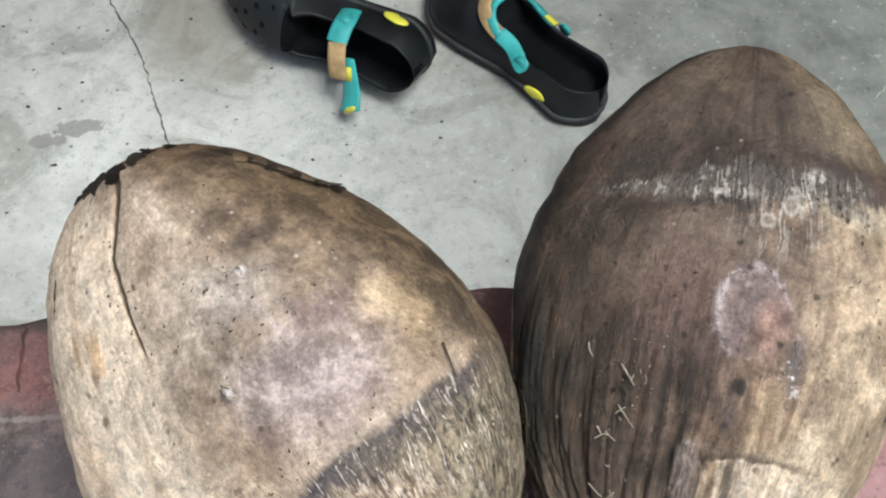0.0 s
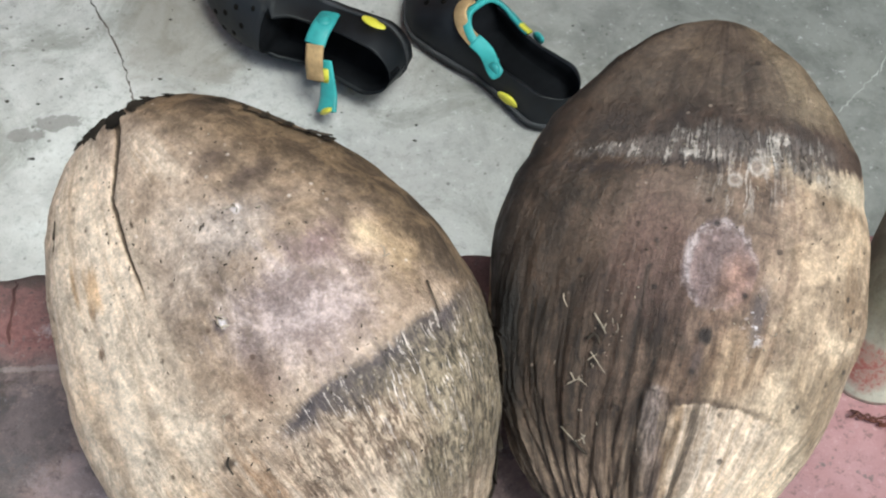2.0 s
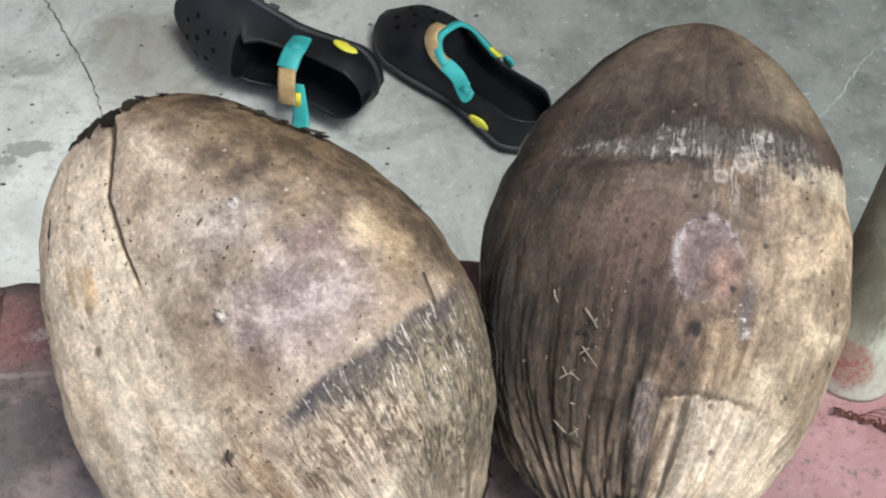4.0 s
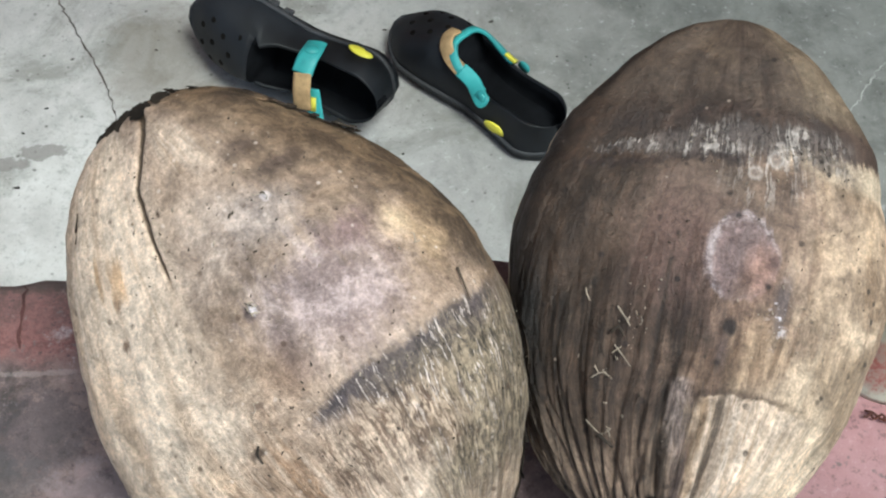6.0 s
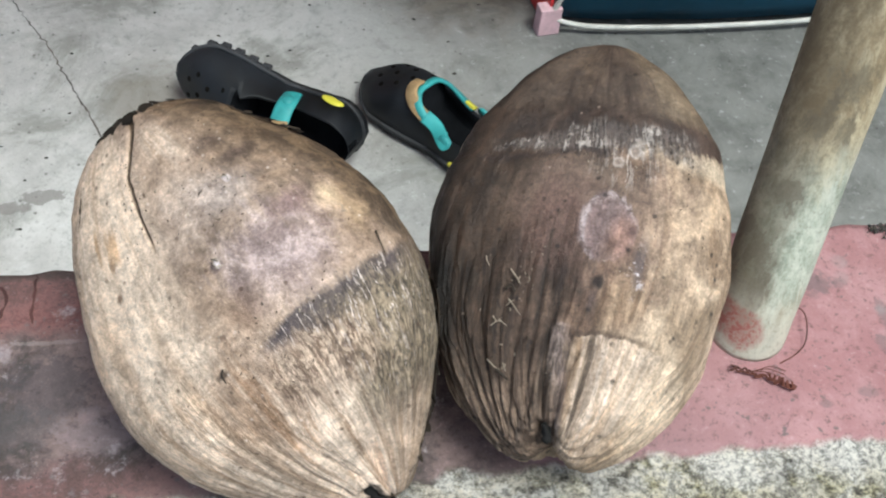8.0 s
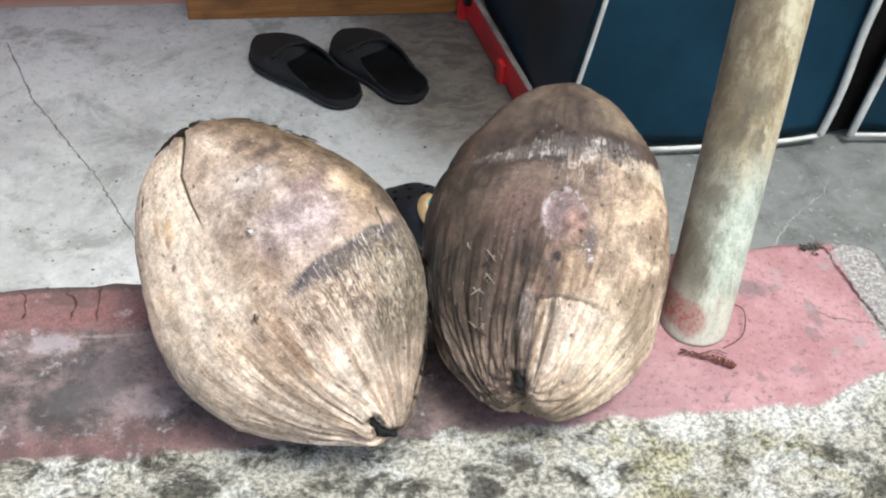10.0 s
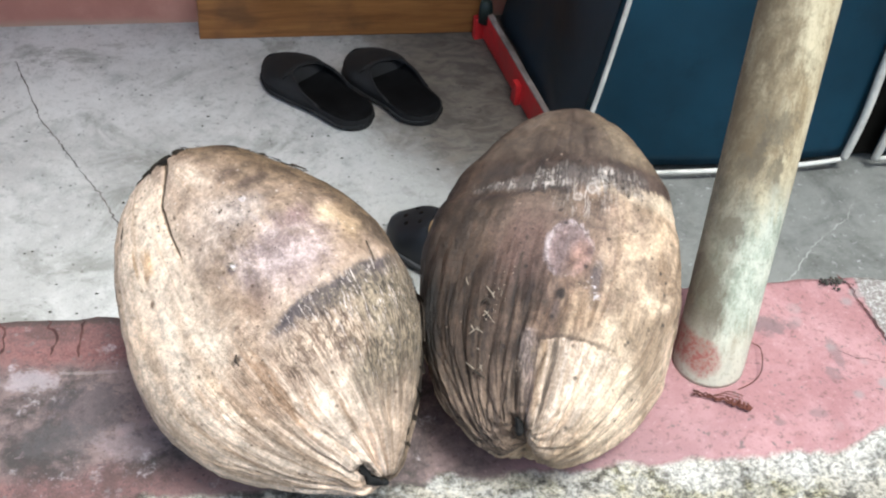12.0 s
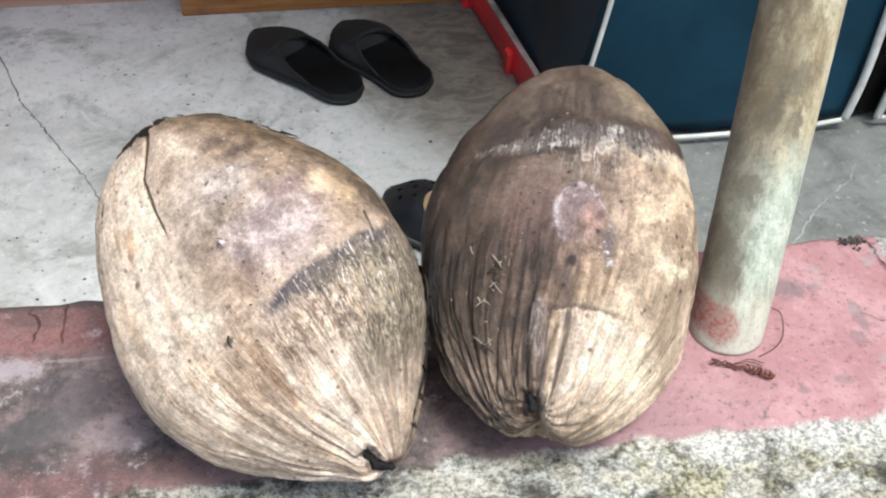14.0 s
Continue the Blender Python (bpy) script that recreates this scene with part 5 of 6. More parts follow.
def flecks_bm(husk, zones, count, seed):
    """Loose flakes of dry husk lying on the skin; zones hold (s, spread, degrees, spread)."""
    rnd = random.Random(seed)
    bm = bmesh.new()
    for _ in range(count):
        s0, sw, d0, dw = rnd.choice(zones)
        s, d = min(max(rnd.gauss(s0, sw), 0.12), 0.95), rnd.gauss(d0, dw)
        a, b = husk.point(s, d), husk.point(s + 0.01, d)
        n = (husk.point(s, d, 0.01) - a).normalized()
        u = (b - a).normalized()
        v = n.cross(u)
        turn = rnd.gauss(0, 0.9)
        u, v = u * math.cos(turn) + v * math.sin(turn), v * math.cos(turn) - u * math.sin(turn)
        long, wide = rnd.uniform(0.0004, 0.0015) * rnd.uniform(0.4, 1.2), rnd.uniform(0.0002, 0.0006)
        foot = a + n * (0.0003 + 0.0006 * rnd.random())
        ring = [bm.verts.new(foot + u * long * math.cos(t) * rnd.uniform(0.6, 1.2) + v * wide * math.sin(t) * rnd.uniform(0.6, 1.3)) for t in (0, 1.2, 2.2, 3.2, 4.3, 5.3)]
        top = bm.verts.new(foot + n * rnd.uniform(0.0003, 0.0008))
        for k in range(6):
            bm.faces.new((ring[k], ring[(k + 1) % 6], top))
        bm.faces.new(list(reversed(ring)))
    return bm


def splinter(husk, marks, radius, parent, material, name="splinter", label="tiny pale husk splinter", lift=0.0012):
    pts = [husk.point(s, d, lift + l) for s, d, l in marks]
    return part(name, tube_bm(smooth_line(pts, 3), radius, 5, taper=lambda k: 1 - 0.5 * k), material, parent, label)


def hairs(husk, clusters, seed, parent):
    """Tangles of short loose fibres, pale and dark, at (s, degrees, count) spots."""
    rnd = random.Random(seed)
    made = []
    for s, d, count in clusters:
        for k in range(count):
            turn, long = rnd.gauss(0.7, 0.6), rnd.uniform(0.0009, 0.0027)
            ds, dd = math.cos(turn) * long / husk.length, math.sin(turn) * long / 0.0017
            s0, d0 = s + rnd.gauss(0, 0.006), d + rnd.gauss(0, 0.9)
            marks = [(s0 - ds, d0 - dd, 0.0), (s0 + rnd.gauss(0, 0.002), d0 + rnd.gauss(0, 0.4), rnd.uniform(0.0006, 0.0018)), (s0 + ds, d0 + dd, 0.0004)]
            dark = k % 3 == 2
            made.append(splinter(husk, marks, 0.00036 if dark else 0.00034, parent, M_FIBRE if dark else M_SPLINTER, "loose_hair", "short dark fibre" if dark else "short pale fibre"))
    return made


def core(path, husk, radius, deep, parent):
    """The shrivelled black stem scar down in its groove."""
    pts = [p + (Vector(husk.apex + husk.d * husk.length * 0.35) - p).normalized() * deep for p in path]
    bm = tube_bm(smooth_line(pts, 6), radius, 10, taper=lambda k: 0.5 + 0.5 * math.sin(math.pi * k))
    for v in bm.verts:
        v.co += v.normal * radius * 0.9 * fbm(v.co, 260, 3)
    return part("stem_scar", bm, M_CORE, parent, "black shrivelled stem scar")


def calyx_scale(husk, s, degrees, length, width, turn, rise, curl, seed, parent):
    """A dry, curled flap that stands up from the husk; turn and rise in degrees, from the way along the axis and from the skin."""
    foot, on, out = husk.point(s, degrees), husk.point(min(s + 0.004, 0.998), degrees), husk.point(s, degrees, 0.01)
    n, u = (out - foot).normalized(), (on - foot).normalized()
    v = n.cross(u).normalized()
    way = u * math.cos(radians(turn)) + v * math.sin(radians(turn))
    side = n.cross(way).normalized()
    rows, p, lean = [], foot - n * 0.001, radians(rise)
    for i in range(9):
        k = i / 8
        half = 0.5 * width * (0.75 + 0.5 * math.sin(2.2 * k + 0.5) - 0.75 * k ** 3) * (1 + 0.35 * noise.noise(Vector((i * 0.9, seed, 1))))
        rows.append([p + side * half * j + n * 0.22 * half * j * j * (1 if j > 0 else 0.4) + way * 0.0016 * noise.noise(Vector((j * 3, k * 2, seed))) * k for j in (-1, -0.6, -0.2, 0.2, 0.6, 1)])
        p = p + (way * math.cos(lean) + n * math.sin(lean)) * length / 8
        lean += radians(curl) / 8
    bm = grid_bm(rows)
    bmesh.ops.solidify(bm, geom=bm.faces[:], thickness=0.0008)
    return part("husk_flap" if s < 0.5 else "calyx_scale", bm, M_FIBRE, parent, "black frayed husk flap" if s < 0.5 else "dry curled calyx scale")


coconut_a = holder("coconut", pose(0.16, -0.1, 0), "large dry coconut with pale tan mottled husk on red ledge", "coconut", "coconuts on the ledge")
coconut_b = holder("coconut", pose(0.37, -0.06, 0), "large dry coconut with dark brown streaked husk on red ledge", "coconut", "coconuts on the ledge")


def settle_parts(thing, made):
    for ob in made:
        ob.matrix_parent_inverse = thing.matrix_world.inverted()


bpy.context.view_layer.update()
made_a = [
    part("husk", coconut_mesh(HUSK_A, relief_a, SCAR_A + [TIP_A], 0.0078, split_a), M_HUSK_A, coconut_a, "pale tan fibrous husk"),
    core(SCAR_A, HUSK_A, 0.003, 0.0078, coconut_a),
    *[calyx_scale(HUSK_A, s0, d0, long, wide, turn, rise, curl, k, coconut_a) for k, (s0, d0, long, wide, turn, rise, curl) in enumerate((
        (0.982, 160, 0.007, 0.01, 0, 6, 8), (0.976, 135, 0.009, 0.011, -8, 8, 8), (0.972, 114, 0.01, 0.011, 5, 10, 8), (0.97, 94, 0.01, 0.01, 15, 10, 10),
        (0.972, 76, 0.009, 0.008, -15, 8, 16), (0.974, 60, 0.0075, 0.006, 20, 12, 26), (0.966, 48, 0.006, 0.006, 0, 6, 16)))],
    *[calyx_scale(HUSK_A, s0, d0, long, 0.008, turn, rise, 30, 40 + k, coconut_a) for k, (s0, d0, long, turn, rise) in enumerate((
        (0.915, 48.5, 0.005, 200, 0), (0.885, 48, 0.005, 165, -1), (0.855, 46, 0.0055, 195, 1), (0.825, 43.5, 0.006, 170, 2), (0.795, 40, 0.0065, 190, 4), (0.775, 36, 0.0075, 200, 9)))],
    strip(HUSK_A, [(0.93, 49), (0.9, 48), (0.87, 47.5), (0.84, 45.5), (0.81, 43), (0.775, 37)], 0.0045, -0.0012, 3, "calyx_strip", "dark dry fibre strip", coconut_a),
    strip(HUSK_A, [(0.9, 165), (0.88, 166), (0.86, 166.5)], 0.003, 0.0012, 2, "calyx_strip", "dark dry fibre strip", coconut_a),
    *[calyx_scale(HUSK_A, s0, d0, 0.007, 0.009, turn, 28, 30, 20 + k, coconut_a) for k, (s0, d0, turn) in enumerate((
        (0.36, 21, 150), (0.31, 23, 190), (0.26, 26, 160), (0.21, 30, 200), (0.17, 34, 150), (0.13, 40, 190), (0.09, 47, 170)))],
    strip(HUSK_A, [(0.36, 24), (0.28, 29), (0.2, 35), (0.13, 42), (0.08, 52)], 0.012, 0.0012, 5, "loose_fibre", "black frayed fibre strip", coconut_a),
    strip(HUSK_A, [(0.42, 22), (0.33, 24), (0.24, 27), (0.15, 33)], 0.015, 0.0009, 8, "loose_fibre", "black frayed fibre strip", coconut_a),
    tagged(part("flake_scatter", flecks_bm(HUSK_A, [(0.8, 0.06, 125, 8), (0.72, 0.08, 90, 18), (0.65, 0.12, 100, 20), (0.4, 0.05, 105, 14), (0.55, 0.15, 62, 12), (0.3, 0.1, 40, 10)], 230, 11), M_FIBRE, coconut_a), "loose dark husk flakes", kind="stuff"),
    tagged(part("pale_flake_scatter", flecks_bm(HUSK_A, [(0.7, 0.06, 85, 14), (0.45, 0.05, 75, 16)], 34, 12), M_SPLINTER, coconut_a), "loose pale husk flakes", kind="stuff"),
    splinter(HUSK_A, [(0.79, 40, -0.0008), (0.775, 36.5, 0), (0.765, 33, 0.0012)], 0.0009, coconut_a, M_FIBRE, "calyx_tip", "curled dry calyx tip"),
    splinter(HUSK_A, [(0.49, 61, 0), (0.465, 62.5, 0.0008), (0.44, 63, 0)], 0.0006, coconut_a, M_FIBRE, "twig", "short dark twig"),
    *hairs(HUSK_A, ((0.606, 107.3, 7), (0.739, 85.5, 3), (0.55, 66, 2), (0.488, 120, 2)), 43, coconut_a),
    splinter(HUSK_A, [(0.44, 125.5, 0), (0.43, 127, 0.0006), (0.415, 127.4, 0)], 0.0007, coconut_a, M_FIBRE),
]
settle_parts(coconut_a, made_a)
made_b = [
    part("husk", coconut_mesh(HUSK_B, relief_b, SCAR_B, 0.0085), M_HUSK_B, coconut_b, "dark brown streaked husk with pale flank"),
    core(SCAR_B, HUSK_B, 0.003, 0.0105, coconut_b),
    tagged(part("flake_scatter", flecks_bm(HUSK_B, [(0.73, 0.05, 105, 24), (0.45, 0.1, 110, 16), (0.4, 0.1, 125, 8), (0.6, 0.1, 70, 14)], 120, 13), M_FIBRE, coconut_b), "loose dark husk flakes", kind="stuff"),
    tagged(part("pale_flake_scatter", flecks_bm(HUSK_B, [(0.71, 0.025, 100, 20), (0.65, 0.04, 84, 10), (0.42, 0.04, 80, 5), (0.35, 0.08, 122, 6)], 90, 14), M_SPLINTER, coconut_b), "loose pale husk flakes", kind="stuff"),
    *hairs(HUSK_B, ((0.385, 118.5, 2), (0.372, 122, 1), (0.274, 128.5, 1), (0.224, 125.4, 1), (0.183, 125.5, 2)), 41, coconut_b),
    *[splinter(HUSK_B, marks, r, coconut_b, M_SPLINTER, "pale_fibre", "pale torn husk fibre", 0.0006) for r, marks in (
        (0.0006, [(0.396, 126.3, 0), (0.38, 123.4, 0.0012), (0.364, 121, 0)]), (0.0004, [(0.329, 125.2, 0), (0.313, 122, 0.0018), (0.296, 119, 0.001)]), (0.00035, [(0.314, 125.8, 0), (0.321, 124.2, 0.0006), (0.327, 122.8, 0)]),
        (0.00045, [(0.289, 131.2, 0.0006), (0.277, 129.6, 0)]), (0.0004, [(0.267, 132.4, 0), (0.279, 128, 0.0014), (0.27, 124.6, 0)]), (0.0004, [(0.422, 138.3, 0), (0.411, 137.4, 0.001), (0.4, 136, 0)]),
        (0.00032, [(0.196, 134, 0), (0.186, 131, 0.0008), (0.177, 127.8, 0.0006), (0.186, 124.4, 0.001)]))],
    splinter(HUSK_B, [(0.176, 129, 0), (0.17, 127, 0.0004), (0.158, 123.2, 0)], 0.0013, coconut_b, M_FIBRE, "dark_fibre", "short dark fibre"),
    splinter(HUSK_B, [(0.35, 127, 0), (0.36, 124.5, 0.001), (0.345, 122.6, 0)], 0.001, coconut_b, M_FIBRE, "dark_fibre", "short dark fibre"),
]
settle_parts(coconut_b, made_b)


# ---- footwear ----
def shoe_rows(length, half, rim, top, throat, sole=0.02, bed=0.022, thick=0.006, stations=40):
    """Cross-sections of a backless or low shoe, heel to toe along x; half, rim and top give half width, rim height and vamp height."""
    rows = []
    for i in range(stations + 1):
        k = 0.5 - 0.5 * math.cos(math.pi * i / stations)
        k = 0.6 * k + 0.4 * i / stations
        x = -length / 2 + length * k
        w, h, t = max(half(k), 0.0015), rim(k), top(k)
        lift = 0.012 * max(0.0, (k - 0.8) / 0.2) ** 2
        right = [(0.0, lift), (0.55 * w, lift), (0.9 * w, lift + 0.001), (0.98 * w, lift + 0.006), (1.0 * w, lift + sole * 0.5), (0.97 * w, lift + sole), (0.985 * w, lift + sole + 0.003)]
        base = lift + sole + 0.003
        if k < throat:
            most = math.asin(max(0.02, min(1.0, (h - base) / max(t - base, 0.004))))
            shell = [(w * max(0.0, math.cos(most * f)) ** 0.75, base + (t - base) * math.sin(most * f)) for f in (0.5, 0.94, 1.0)]
            (y1, z1), (y2, z2), (y3, z3) = shell
            right += shell + [(max(y3 - 0.7 * thick, 0.0), z3 - 0.003), (max(y1 - thick, 0.2 * w), max(z1 - 0.002, bed + 0.006)), (max(0.88 * w - thick, 0.2 * w), bed + 0.004), (0.5 * w, bed), (0.0, bed)]
        else:
            right += [(w * math.cos(b) ** 0.75 if b < 1.57 else 0.0, base + (t - base) * math.sin(b)) for b in (0.2, 0.42, 0.62, 0.82, 1.02, 1.22, 1.4, math.pi / 2)]
        loop = [(x, y, z) for y, z in right] + [(x, -y, z) for y, z in reversed(right[1:-1])]
        rows.append(loop)
    return rows


def taper_fn(pairs, ends=(0.06, 0.1)):
    ks, ws = [p[0] for p in pairs], [p[1] for p in pairs]

    def f(k):
        w = float(np.interp(k, ks, ws))
        if k < ends[0]:
            w *= math.sqrt(max(0.0, 1 - ((ends[0] - k) / ends[0]) ** 2))
        if k > 1 - ends[1]:
            w *= math.sqrt(max(0.0, 1 - ((k - 1 + ends[1]) / ends[1]) ** 2))
        return w

    return f


def interp_fn(pairs):
    ks, ws = [p[0] for p in pairs], [p[1] for p in pairs]
    return lambda k: float(np.interp(k, ks, ws))


CLOG = 0.305
clog_half = taper_fn([(0, 0.042), (0.12, 0.0465), (0.3, 0.0415), (0.42, 0.04), (0.55, 0.0475), (0.68, 0.055), (0.8, 0.057), (0.9, 0.052), (1, 0.042)], (0.14, 0.19))
clog_rim = interp_fn([(0, 0.07), (0.15, 0.068), (0.3, 0.062), (0.42, 0.064), (0.5, 0.07), (0.56, 0.08), (0.6, 0.0885)])
clog_top = interp_fn([(0.4, 0.095), (0.52, 0.094), (0.62, 0.09), (0.75, 0.08), (0.87, 0.062), (0.95, 0.045), (1, 0.03)])


def line_inside(bm, limit):
    """The inner faces of a shoe take its second material."""
    for i, f in enumerate(bm.faces):
        if 10 <= i % 28 <= 17 and f.calc_center_median().x < limit:
            f.material_index = 1


def clog_body(t):
    bm = grid_bm(shoe_rows(CLOG, clog_half, clog_rim, clog_top, 0.6), True)
    line_inside(bm, 0.03)
    cap(bm)
    for v in bm.verts:
        v.co += v.normal * (0.0012 * fbm(v.co, 22, 3))
    ob = part("body", bm, M_FOAM, t)
    ob.data.materials.append(M_FOOTBED)
    return ob


def clog(m, label, strap_down):
    t = holder("clog", m, label, "shoe", "pair of clogs")
    body = clog_body(t)
    # inner footbed
    xs = [-0.122 + 0.0065 * i for i in range(26)]
    rows = []
    for x in xs:
        k = (x + CLOG / 2) / CLOG
        w = clog_half(k) * 0.86 - 0.004
        rows.append([(x, w * j / 6, 0.0235 + 0.004 * (abs(j) / 6) ** 3) for j in range(-6, 7)])
    part("footbed", grid_bm(rows), M_FOOTBED, t, "dark footbed")
    # sole welt
    line = [(-CLOG / 2 + CLOG * k, clog_half(k) * 1.0, 0.017 + 0.012 * max(0, (k - 0.8) / 0.2) ** 2) for k in [0.004 + 0.0248 * i for i in range(41)]]
    loop = line + [(x, -y, z) for x, y, z in reversed(line)]
    part("sole_welt", tube_bm(loop + [loop[0]], 0.0032, 6, 1.4), M_SOLE, t, "ridged dark grey sole edge")
    # lugs of the tread along the sole edge
    for i in range(6 if strap_down else 0):
        k = 0.56 + 0.075 * i
        x, y = CLOG * (k - 0.5), -clog_half(k)
        up = 0.012 * max(0, (k - 0.8) / 0.2) ** 2
        part("tread_lug", box_bm(x - 0.007, y - 0.0016, up + 0.0004, x + 0.007, y * 0.93, up + 0.011, 0.0012, 2), M_SOLE, t)
    # vents in the toe cap
    for x, y in ((0.062, 0.0), (0.075, 0.021), (0.075, -0.021), (0.094, 0.0), (0.098, 0.03), (0.098, -0.03), (0.115, 0.014), (0.115, -0.014), (0.05, 0.03), (0.05, -0.03)):
        k = (x + CLOG / 2) / CLOG
        w, top = clog_half(k), clog_top(k)
        z = 0.023 + (top - 0.023) * math.sqrt(max(0.0, 1 - (abs(y) / w) ** 2.4))
        tilt = -math.degrees(math.asin(max(-0.9, min(0.9, y / w)))) * 0.8
        part("vent_hole", disc_bm(0.0042, 0.0012, pose(x, y, z - 0.0004, tilt, 22, 0), 12), M_BLACK, body, "round vent hole")
    for side in (1, -1):
        # a yellow oval on each side of the heel
        x = -0.078 if not strap_down else -0.1
        w = clog_half((x + CLOG / 2) / CLOG)
        part("side_badge", disc_bm(0.0085, 0.003, pose(x, side * (w - 0.0005), 0.026 if not strap_down else 0.026, -90 * side, 0, 7 * side), 24, 2.1), M_YELLOW, t, "yellow oval side badge")
        x = -0.046
        w = clog_half((x + CLOG / 2) / CLOG)
        part("rivet", disc_bm(0.0095, 0.005, pose(x, side * (w + 0.001), 0.06, -80 * side, 0, 0), 24), M_TEAL, t, "teal strap rivet")
    w = clog_half(0.36)
    if strap_down:
        # the strap hangs off its upper rivet, down across the opening
        a = Vector((-0.046, -w - 0.002, 0.056))
        part("strap_tab", tube_bm(smooth_line([a + Vector((0.002, -0.001, -0.014)), a, Vector((-0.047, -w * 0.9, 0.074)), Vector((-0.048, -w * 0.55, 0.087))], 6), 0.0145, 12, 0.26, (0, -0.7, 1)), M_TEAL, t, "teal strap tab")
        part("strap_webbing", tube_bm(smooth_line([Vector((-0.05, -w * 0.62, 0.09)), Vector((-0.056, -w * 0.1, 0.099)), Vector((-0.062, w * 0.5, 0.101))], 6), 0.0135, 8, 0.2, (0, 0.1, 1)), M_WEB, t, "frayed tan webbing strap")
        part("strap_end", tube_bm(smooth_line([Vector((-0.07, -w * 0.25, 0.092)), Vector((-0.077, w * 0.3, 0.097)), Vector((-0.085, w * 0.85, 0.104)), Vector((-0.091, w * 1.2, 0.118))], 6), 0.0145, 8, 0.22, (0, 0.2, 1), lambda k: 0.55 + 0.65 * k), M_TEAL, t, "teal strap end")
        part("strap_tip", tube_bm([Vector((-0.09, w * 1.12, 0.117)), Vector((-0.0915, w * 1.17, 0.1205))], 0.012, 8, 0.35, (0, 0.2, 1)), M_YELLOW, t, "yellow strap tip")
        part("strap_stitch", tube_bm([Vector((-0.073, -w * 0.02, 0.098)), Vector((-0.077, w * 0.42, 0.1))], 0.0045, 8, 0.5, (0, 0.2, 1)), M_YELLOW, t, "yellow stitched edge")
    else:
        def rim(k, side, fore=0.0, up=0.0):
            h, top = clog_rim(k), clog_top(k)
            most = math.asin(max(0.02, min(1.0, (h - 0.023) / (top - 0.023))))
            return Vector((CLOG * (k - 0.5) + fore, side * (clog_half(k) * math.cos(most) ** 0.75 + 0.001), h + 0.0015 + up))

        def band(name, pts, half, thick, material, label, taper=None):
            pts = smooth_line(pts, 4)
            part(name, ribbon_bm(pts, [Vector((0.3, 12 * p.y, 0.75)).normalized() for p in pts], half, thick, taper), material, t, label)

        ks = [0.36 + 0.03 * i for i in range(9)]
        band("throat_trim", [rim(k, 1) for k in ks] + [rim(0.6, 0.0, 0.002, 0.001)] + [rim(k, -1) for k in reversed(ks[1:])], 0.006, 0.006, M_TEAL, "teal trim round the opening")
        rivet = Vector((-0.046, clog_half(0.35) + 0.003, 0.06))
        band("strap_tab", [rivet + Vector((-0.012, 0.001, -0.004)), rivet, rim(0.42, 1, 0.002, 0.002), rim(0.48, 1, 0.006, 0.003)], 0.0105, 0.005, M_TEAL, "teal strap tab", lambda k: math.sqrt(max(0.05, 1 - (1 - min(1, k * 4)) ** 2)))
        band("strap_webbing", [rim(0.46, 1, 0.012, 0.003), rim(0.52, 1, 0.014, 0.004), rim(0.57, 1, 0.014, 0.004), rim(0.6, 1, 0.012, 0.004), rim(0.6, 0.2, 0.012, 0.004)], 0.0095, 0.004, M_WEB, "frayed tan webbing strap")
        band("strap_stitch", [rim(0.44, -1, 0.0, 0.003), rim(0.41, -1, 0.0, 0.003), rim(0.38, -1, 0.0, 0.003)], 0.005, 0.005, M_YELLOW, "yellow stitched edge")
    return t


# upright clog: toe away to the left, heel towards the parapet
heading = math.degrees(math.atan2(0.788, -0.615))
clog(pose(0.488, 0.873, FLOOR, 0, 0, heading) @ Matrix.Scale(1.1, 4), "black foam clog with teal and tan strap standing on concrete", False)
# tipped clog lying on its side, opening towards the parapet
ahead = Vector((-0.3, 0.19, 0)).normalized()
aside = Vector((-ahead.y, ahead.x, 0))
if aside.y > 0:
    aside = -aside
lift = (aside * 0.975 + Vector((0, 0, 0.22))).normalized()
across = lift.cross(ahead).normalized()
m = Matrix((ahead, across, lift)).transposed().to_4x4()
clog(Matrix.Translation((0.222, 0.925, FLOOR + 0.064)) @ m @ Matrix.Scale(1.1, 4), "black foam clog tipped on its side, strap hanging loose", True)

SLIP = 0.3
slip_half = taper_fn([(0, 0.041), (0.15, 0.044), (0.35, 0.046), (0.55, 0.057), (0.75, 0.064), (0.9, 0.062), (1, 0.055)], (0.15, 0.33))
slip_rim = interp_fn([(0, 0.03), (0.3, 0.031), (0.42, 0.042), (0.55, 0.057), (0.66, 0.0625)])
slip_top = interp_fn([(0.4, 0.068), (0.57, 0.066), (0.7, 0.061), (0.85, 0.052), (0.95, 0.042), (1, 0.03)])


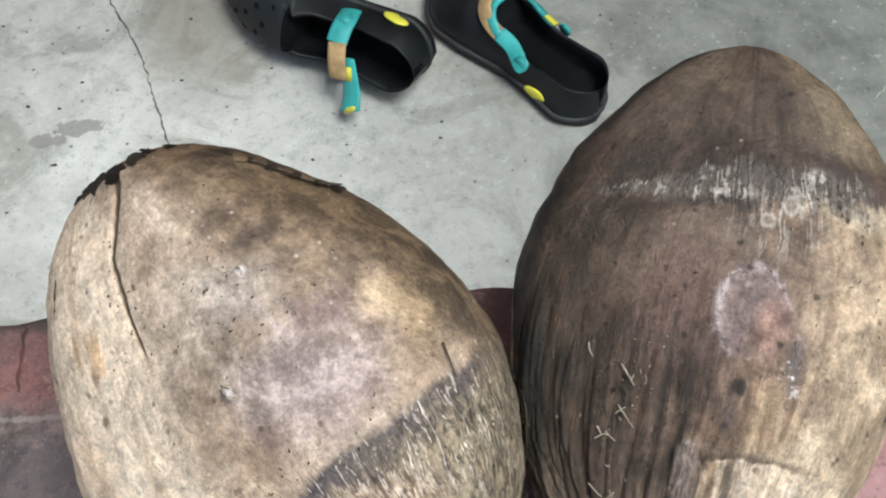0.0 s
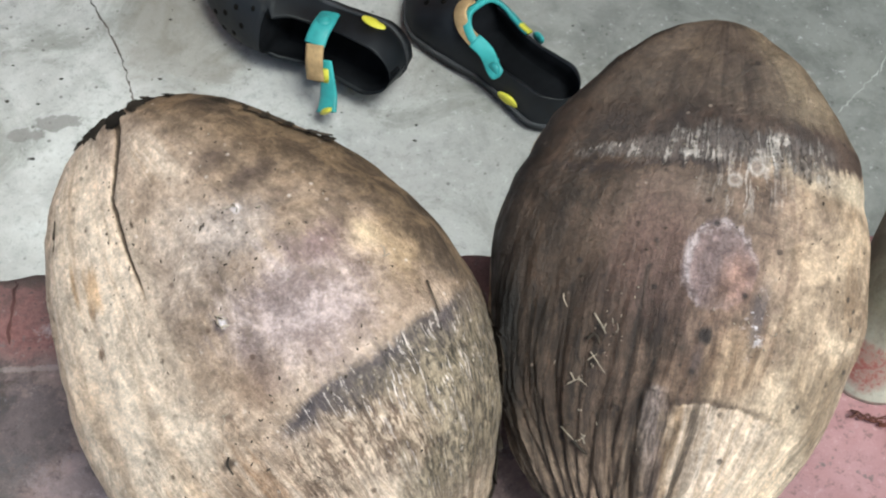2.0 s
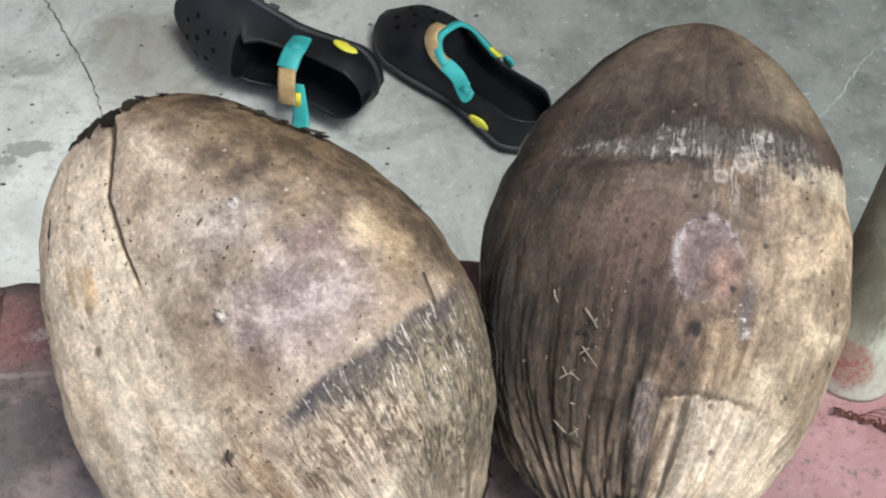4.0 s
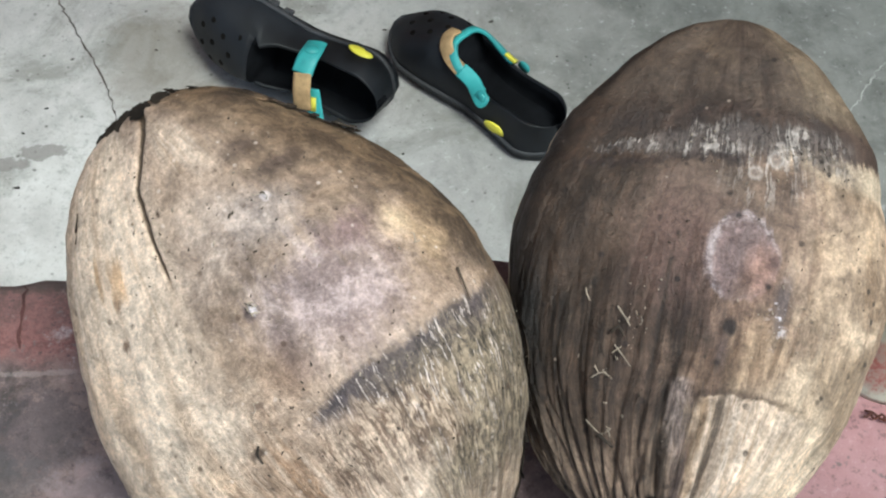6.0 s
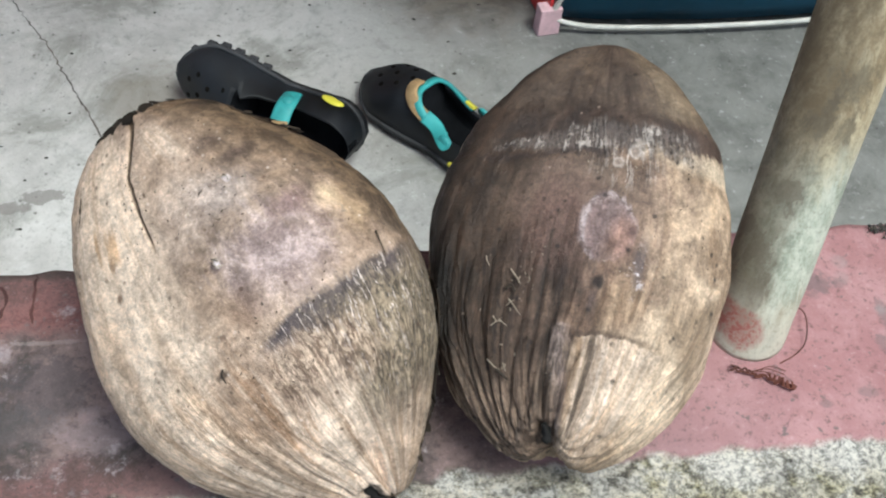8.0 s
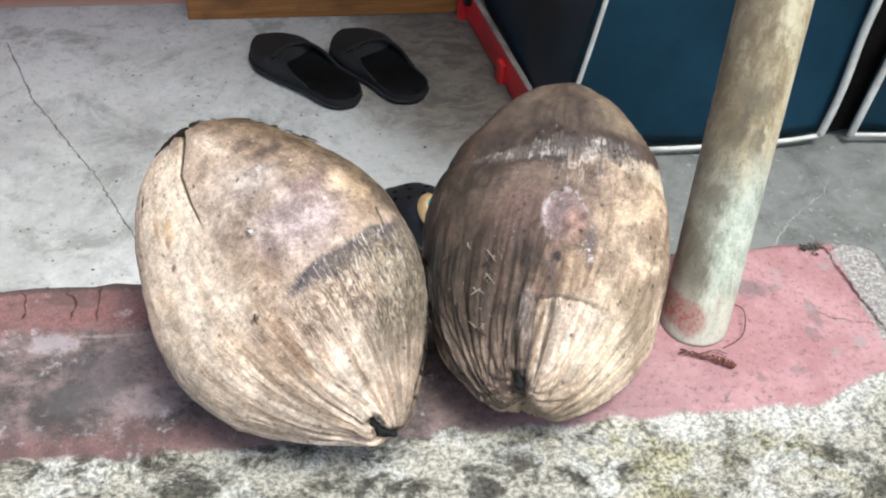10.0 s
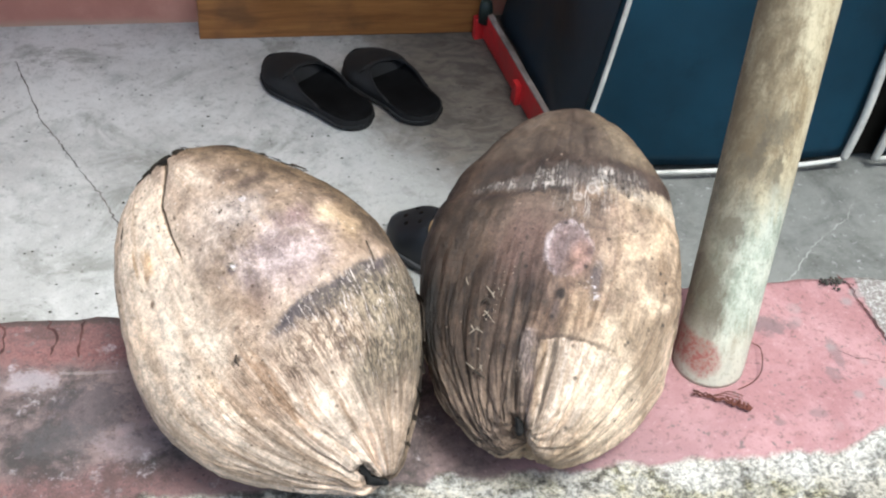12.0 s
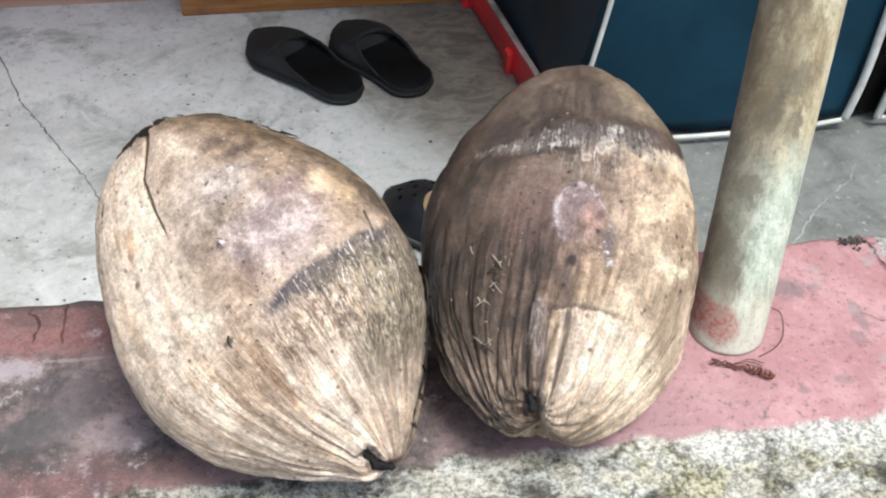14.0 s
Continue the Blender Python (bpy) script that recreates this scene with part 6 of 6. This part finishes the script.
def slipper():
    t = holder("slipper", pose(0, 0, 0), "black rubber slipper with worn footbed on concrete floor", "shoe", "pair of slippers")
    bm = grid_bm(shoe_rows(SLIP, slip_half, slip_rim, slip_top, 0.66, 0.022, 0.026, 0.004), True)
    line_inside(bm, 0.043)
    part("upper", cap(bm), M_SLIPPER, t).data.materials.append(M_SLIPPER_BED)
    rows = []
    for i in range(26):
        x = -0.128 + 0.0066 * i
        w = slip_half((x + SLIP / 2) / SLIP) * 0.88 - 0.003
        rows.append([(x, w * j / 6, 0.0275 + 0.003 * (abs(j) / 6) ** 3) for j in range(-6, 7)])
    part("insole", grid_bm(rows), M_SLIPPER_BED, t, "dark worn insole")
    side = []
    for k in [0.3 + 0.036 * i for i in range(11)]:
        h, top = slip_rim(k), slip_top(k)
        b = math.asin(max(0.02, min(1.0, (h - 0.025) / (top - 0.025))))
        side.append(Vector((SLIP * (k - 0.5), slip_half(k) * math.cos(b) ** 0.75, h)))
    arc = side + [Vector((p.x, -p.y, p.z)) for p in reversed(side[:-1])]
    part("vamp_edge", tube_bm(smooth_line(arc, 3), 0.0028, 6), M_SLIPPER, t)
    line = [(-SLIP / 2 + SLIP * k, slip_half(k), 0.012) for k in [0.01 + 0.0245 * i for i in range(41)]]
    loop = line + [(x, -y, z) for x, y, z in reversed(line)]
    part("sole_edge", tube_bm(loop + [loop[0]], 0.003, 6, 1.6), M_SLIPPER, t, "worn black sole edge")
    return t


first = slipper()
first.matrix_world = pose(0.262, 1.432, FLOOR, 0, 0, math.degrees(math.atan2(0.25, -0.205))) @ Matrix.Diagonal((1.0, 1.1, 0.92, 1.0))
copy_thing(first, pose(0.422, 1.444, FLOOR, 0, 0, math.degrees(math.atan2(0.262, -0.15))) @ Matrix.Diagonal((0.93, 1.04, 0.92, 1.0)))

# ---- back of the porch ----
board = holder("wooden_board", pose(0, 0, 0), "orange-brown varnished wooden board standing against pink wall", "board")
part("panel", box_bm(0.016, 1.664, FLOOR, 0.668, 1.733, 0.2, 0.004), M_WOOD, board, smooth=False)


def crate():
    t = holder("covered_rack", pose(0, 0, 0), "rack covered in dark blue tarpaulin with white piping", "rack")

    def panel(x0b, x1b, x0t, x1t, zb, zt, y, name, mat, seed):
        rows = []
        for j in range(30):
            k = j / 29
            row = []
            for i in range(36):
                f = i / 35
                x = (x0b + (x0t - x0b) * k) * (1 - f) + (x1b + (x1t - x1b) * k) * f
                z = zb + (zt - zb) * k
                bulge = 0.012 * math.sin(math.pi * f) + 0.006 * fbm((x * 2 + seed, z, 0), 3, 3)
                row.append((x, y - bulge, z + (0.012 * max(0, 1 - f * 8) ** 2 if k == 0 and seed == 1 else 0)))
            rows.append(row)
        bm = grid_bm(rows)
        bmesh.ops.solidify(bm, geom=bm.faces[:], thickness=0.003)
        return part(name, bm, mat, t)

    panel(0.732, 1.306, 0.85, 1.37, FLOOR + 0.03, -0.02, 1.132, "front_panel", M_BLUE, 1)
    panel(1.372, 2.0, 1.45, 2.0, FLOOR + 0.024, -0.02, 1.132, "front_panel", M_BLUE, 7)
    rows = []
    for j in range(20):
        k = j / 19
        rows.append([(0.734 + 0.118 * k + 0.0 * f, 1.137 + 0.5 * f, FLOOR + 0.05 + (0.72 - 0.0) * k) for f in (i / 15 for i in range(16))])
    bm = grid_bm(rows)
    for v in bm.verts:
        v.co.x += 0.008 * fbm(v.co, 5, 3) - 0.05 * (v.co.y - 1.137) / 0.5
    part("side_panel", bm, M_NAVY, t, "navy side panel")
    # added black box that gives the slit and hem their dark inside
    part("gap_shade", box_bm(0.9, 1.15, FLOOR + 0.014, 1.98, 1.63, -0.03, 0.008), M_BLACK, t, "black box added for the dark gap behind the cover")

    def piping(points, r=0.006):
        part("piping", tube_bm(smooth_line(points, 8), r, 8), M_PIPING, t, "white piping")

    piping([(0.729, 1.128, FLOOR + 0.042), (0.742, 1.122, -0.7), (0.765, 1.118, -0.617), (0.798, 1.118, -0.4), (0.852, 1.126, -0.02)], 0.005)
    piping([(0.73, 1.13, FLOOR + 0.04), (0.76, 1.122, FLOOR + 0.028), (0.83, 1.114, FLOOR + 0.022), (1.0, 1.108, FLOOR + 0.022), (1.2, 1.112, FLOOR + 0.024), (1.31, 1.122, FLOOR + 0.028)], 0.0048)
    piping([(1.304, 1.12, FLOOR + 0.03), (1.318, 1.118, -0.653), (1.323, 1.116, -0.505), (1.335, 1.118, -0.4), (1.372, 1.128, -0.02)], 0.0085)
    piping([(1.372, 1.12, FLOOR + 0.024), (1.388, 1.118, -0.642), (1.402, 1.116, -0.534), (1.42, 1.118, -0.4), (1.452, 1.128, -0.02)], 0.0085)
    piping([(1.372, 1.122, FLOOR + 0.026), (1.5, 1.112, FLOOR + 0.026), (1.7, 1.11, FLOOR + 0.024), (2.0, 1.126, FLOOR + 0.024)], 0.0048)
    return t


crate()


def red_stand():
    t = holder("red_stand", pose(0, 0, 0), "red painted metal stand rail with worn top beside rack", "stand")
    a, b = Vector((0.726, 1.13, 0)), Vector((0.643, 1.66, 0))
    d = (b - a).normalized()
    s = Vector((d.y, -d.x, 0))

    def bar(k0, k1, w0, w1, z0, z1, name, mat, label=""):
        bm = box_bm(0, 0, 0, 1, 1, 1)
        p, q = a.lerp(b, k0), a.lerp(b, k1)
        for v in bm.verts:
            v.co = (q if v.co.y > 0.5 else p) + s * (w1 if v.co.x > 0.5 else w0) + Vector((0, 0, FLOOR + (z1 if v.co.z > 0.5 else z0)))
        bmesh.ops.bevel(bm, geom=bm.edges[:], offset=0.002, segments=2, profile=0.5, affect="EDGES")
        bmesh.ops.recalc_face_normals(bm, faces=bm.faces)
        part(name, bm, mat, t, label, smooth=False)

    bar(0.0, 0.99, 0.0, 0.006, 0.003, 0.075, "rail_web", M_RED)
    bar(0.02, 0.99, 0.0, 0.013, 0.07, 0.076, "rail_top", M_WORN, "worn grey rail top")
    bar(0.47, 0.52, -0.012, 0.004, 0.0, 0.05, "foot", M_RED)
    bar(0.955, 0.99, -0.02, 0.004, 0.0, 0.055, "foot", M_RED)
    bar(-0.02, 0.03, -0.02, 0.022, 0.0, 0.06, "taped_foot", M_TAPE, "foot wrapped in pink and white tape")
    part("end_knob", disc_bm(0.016, 0.05, pose(0.648, 1.63, FLOOR + 0.05, 0, 0, 0), 16), M_KNOB, t, "dark plastic knob")
    return t


red_stand()
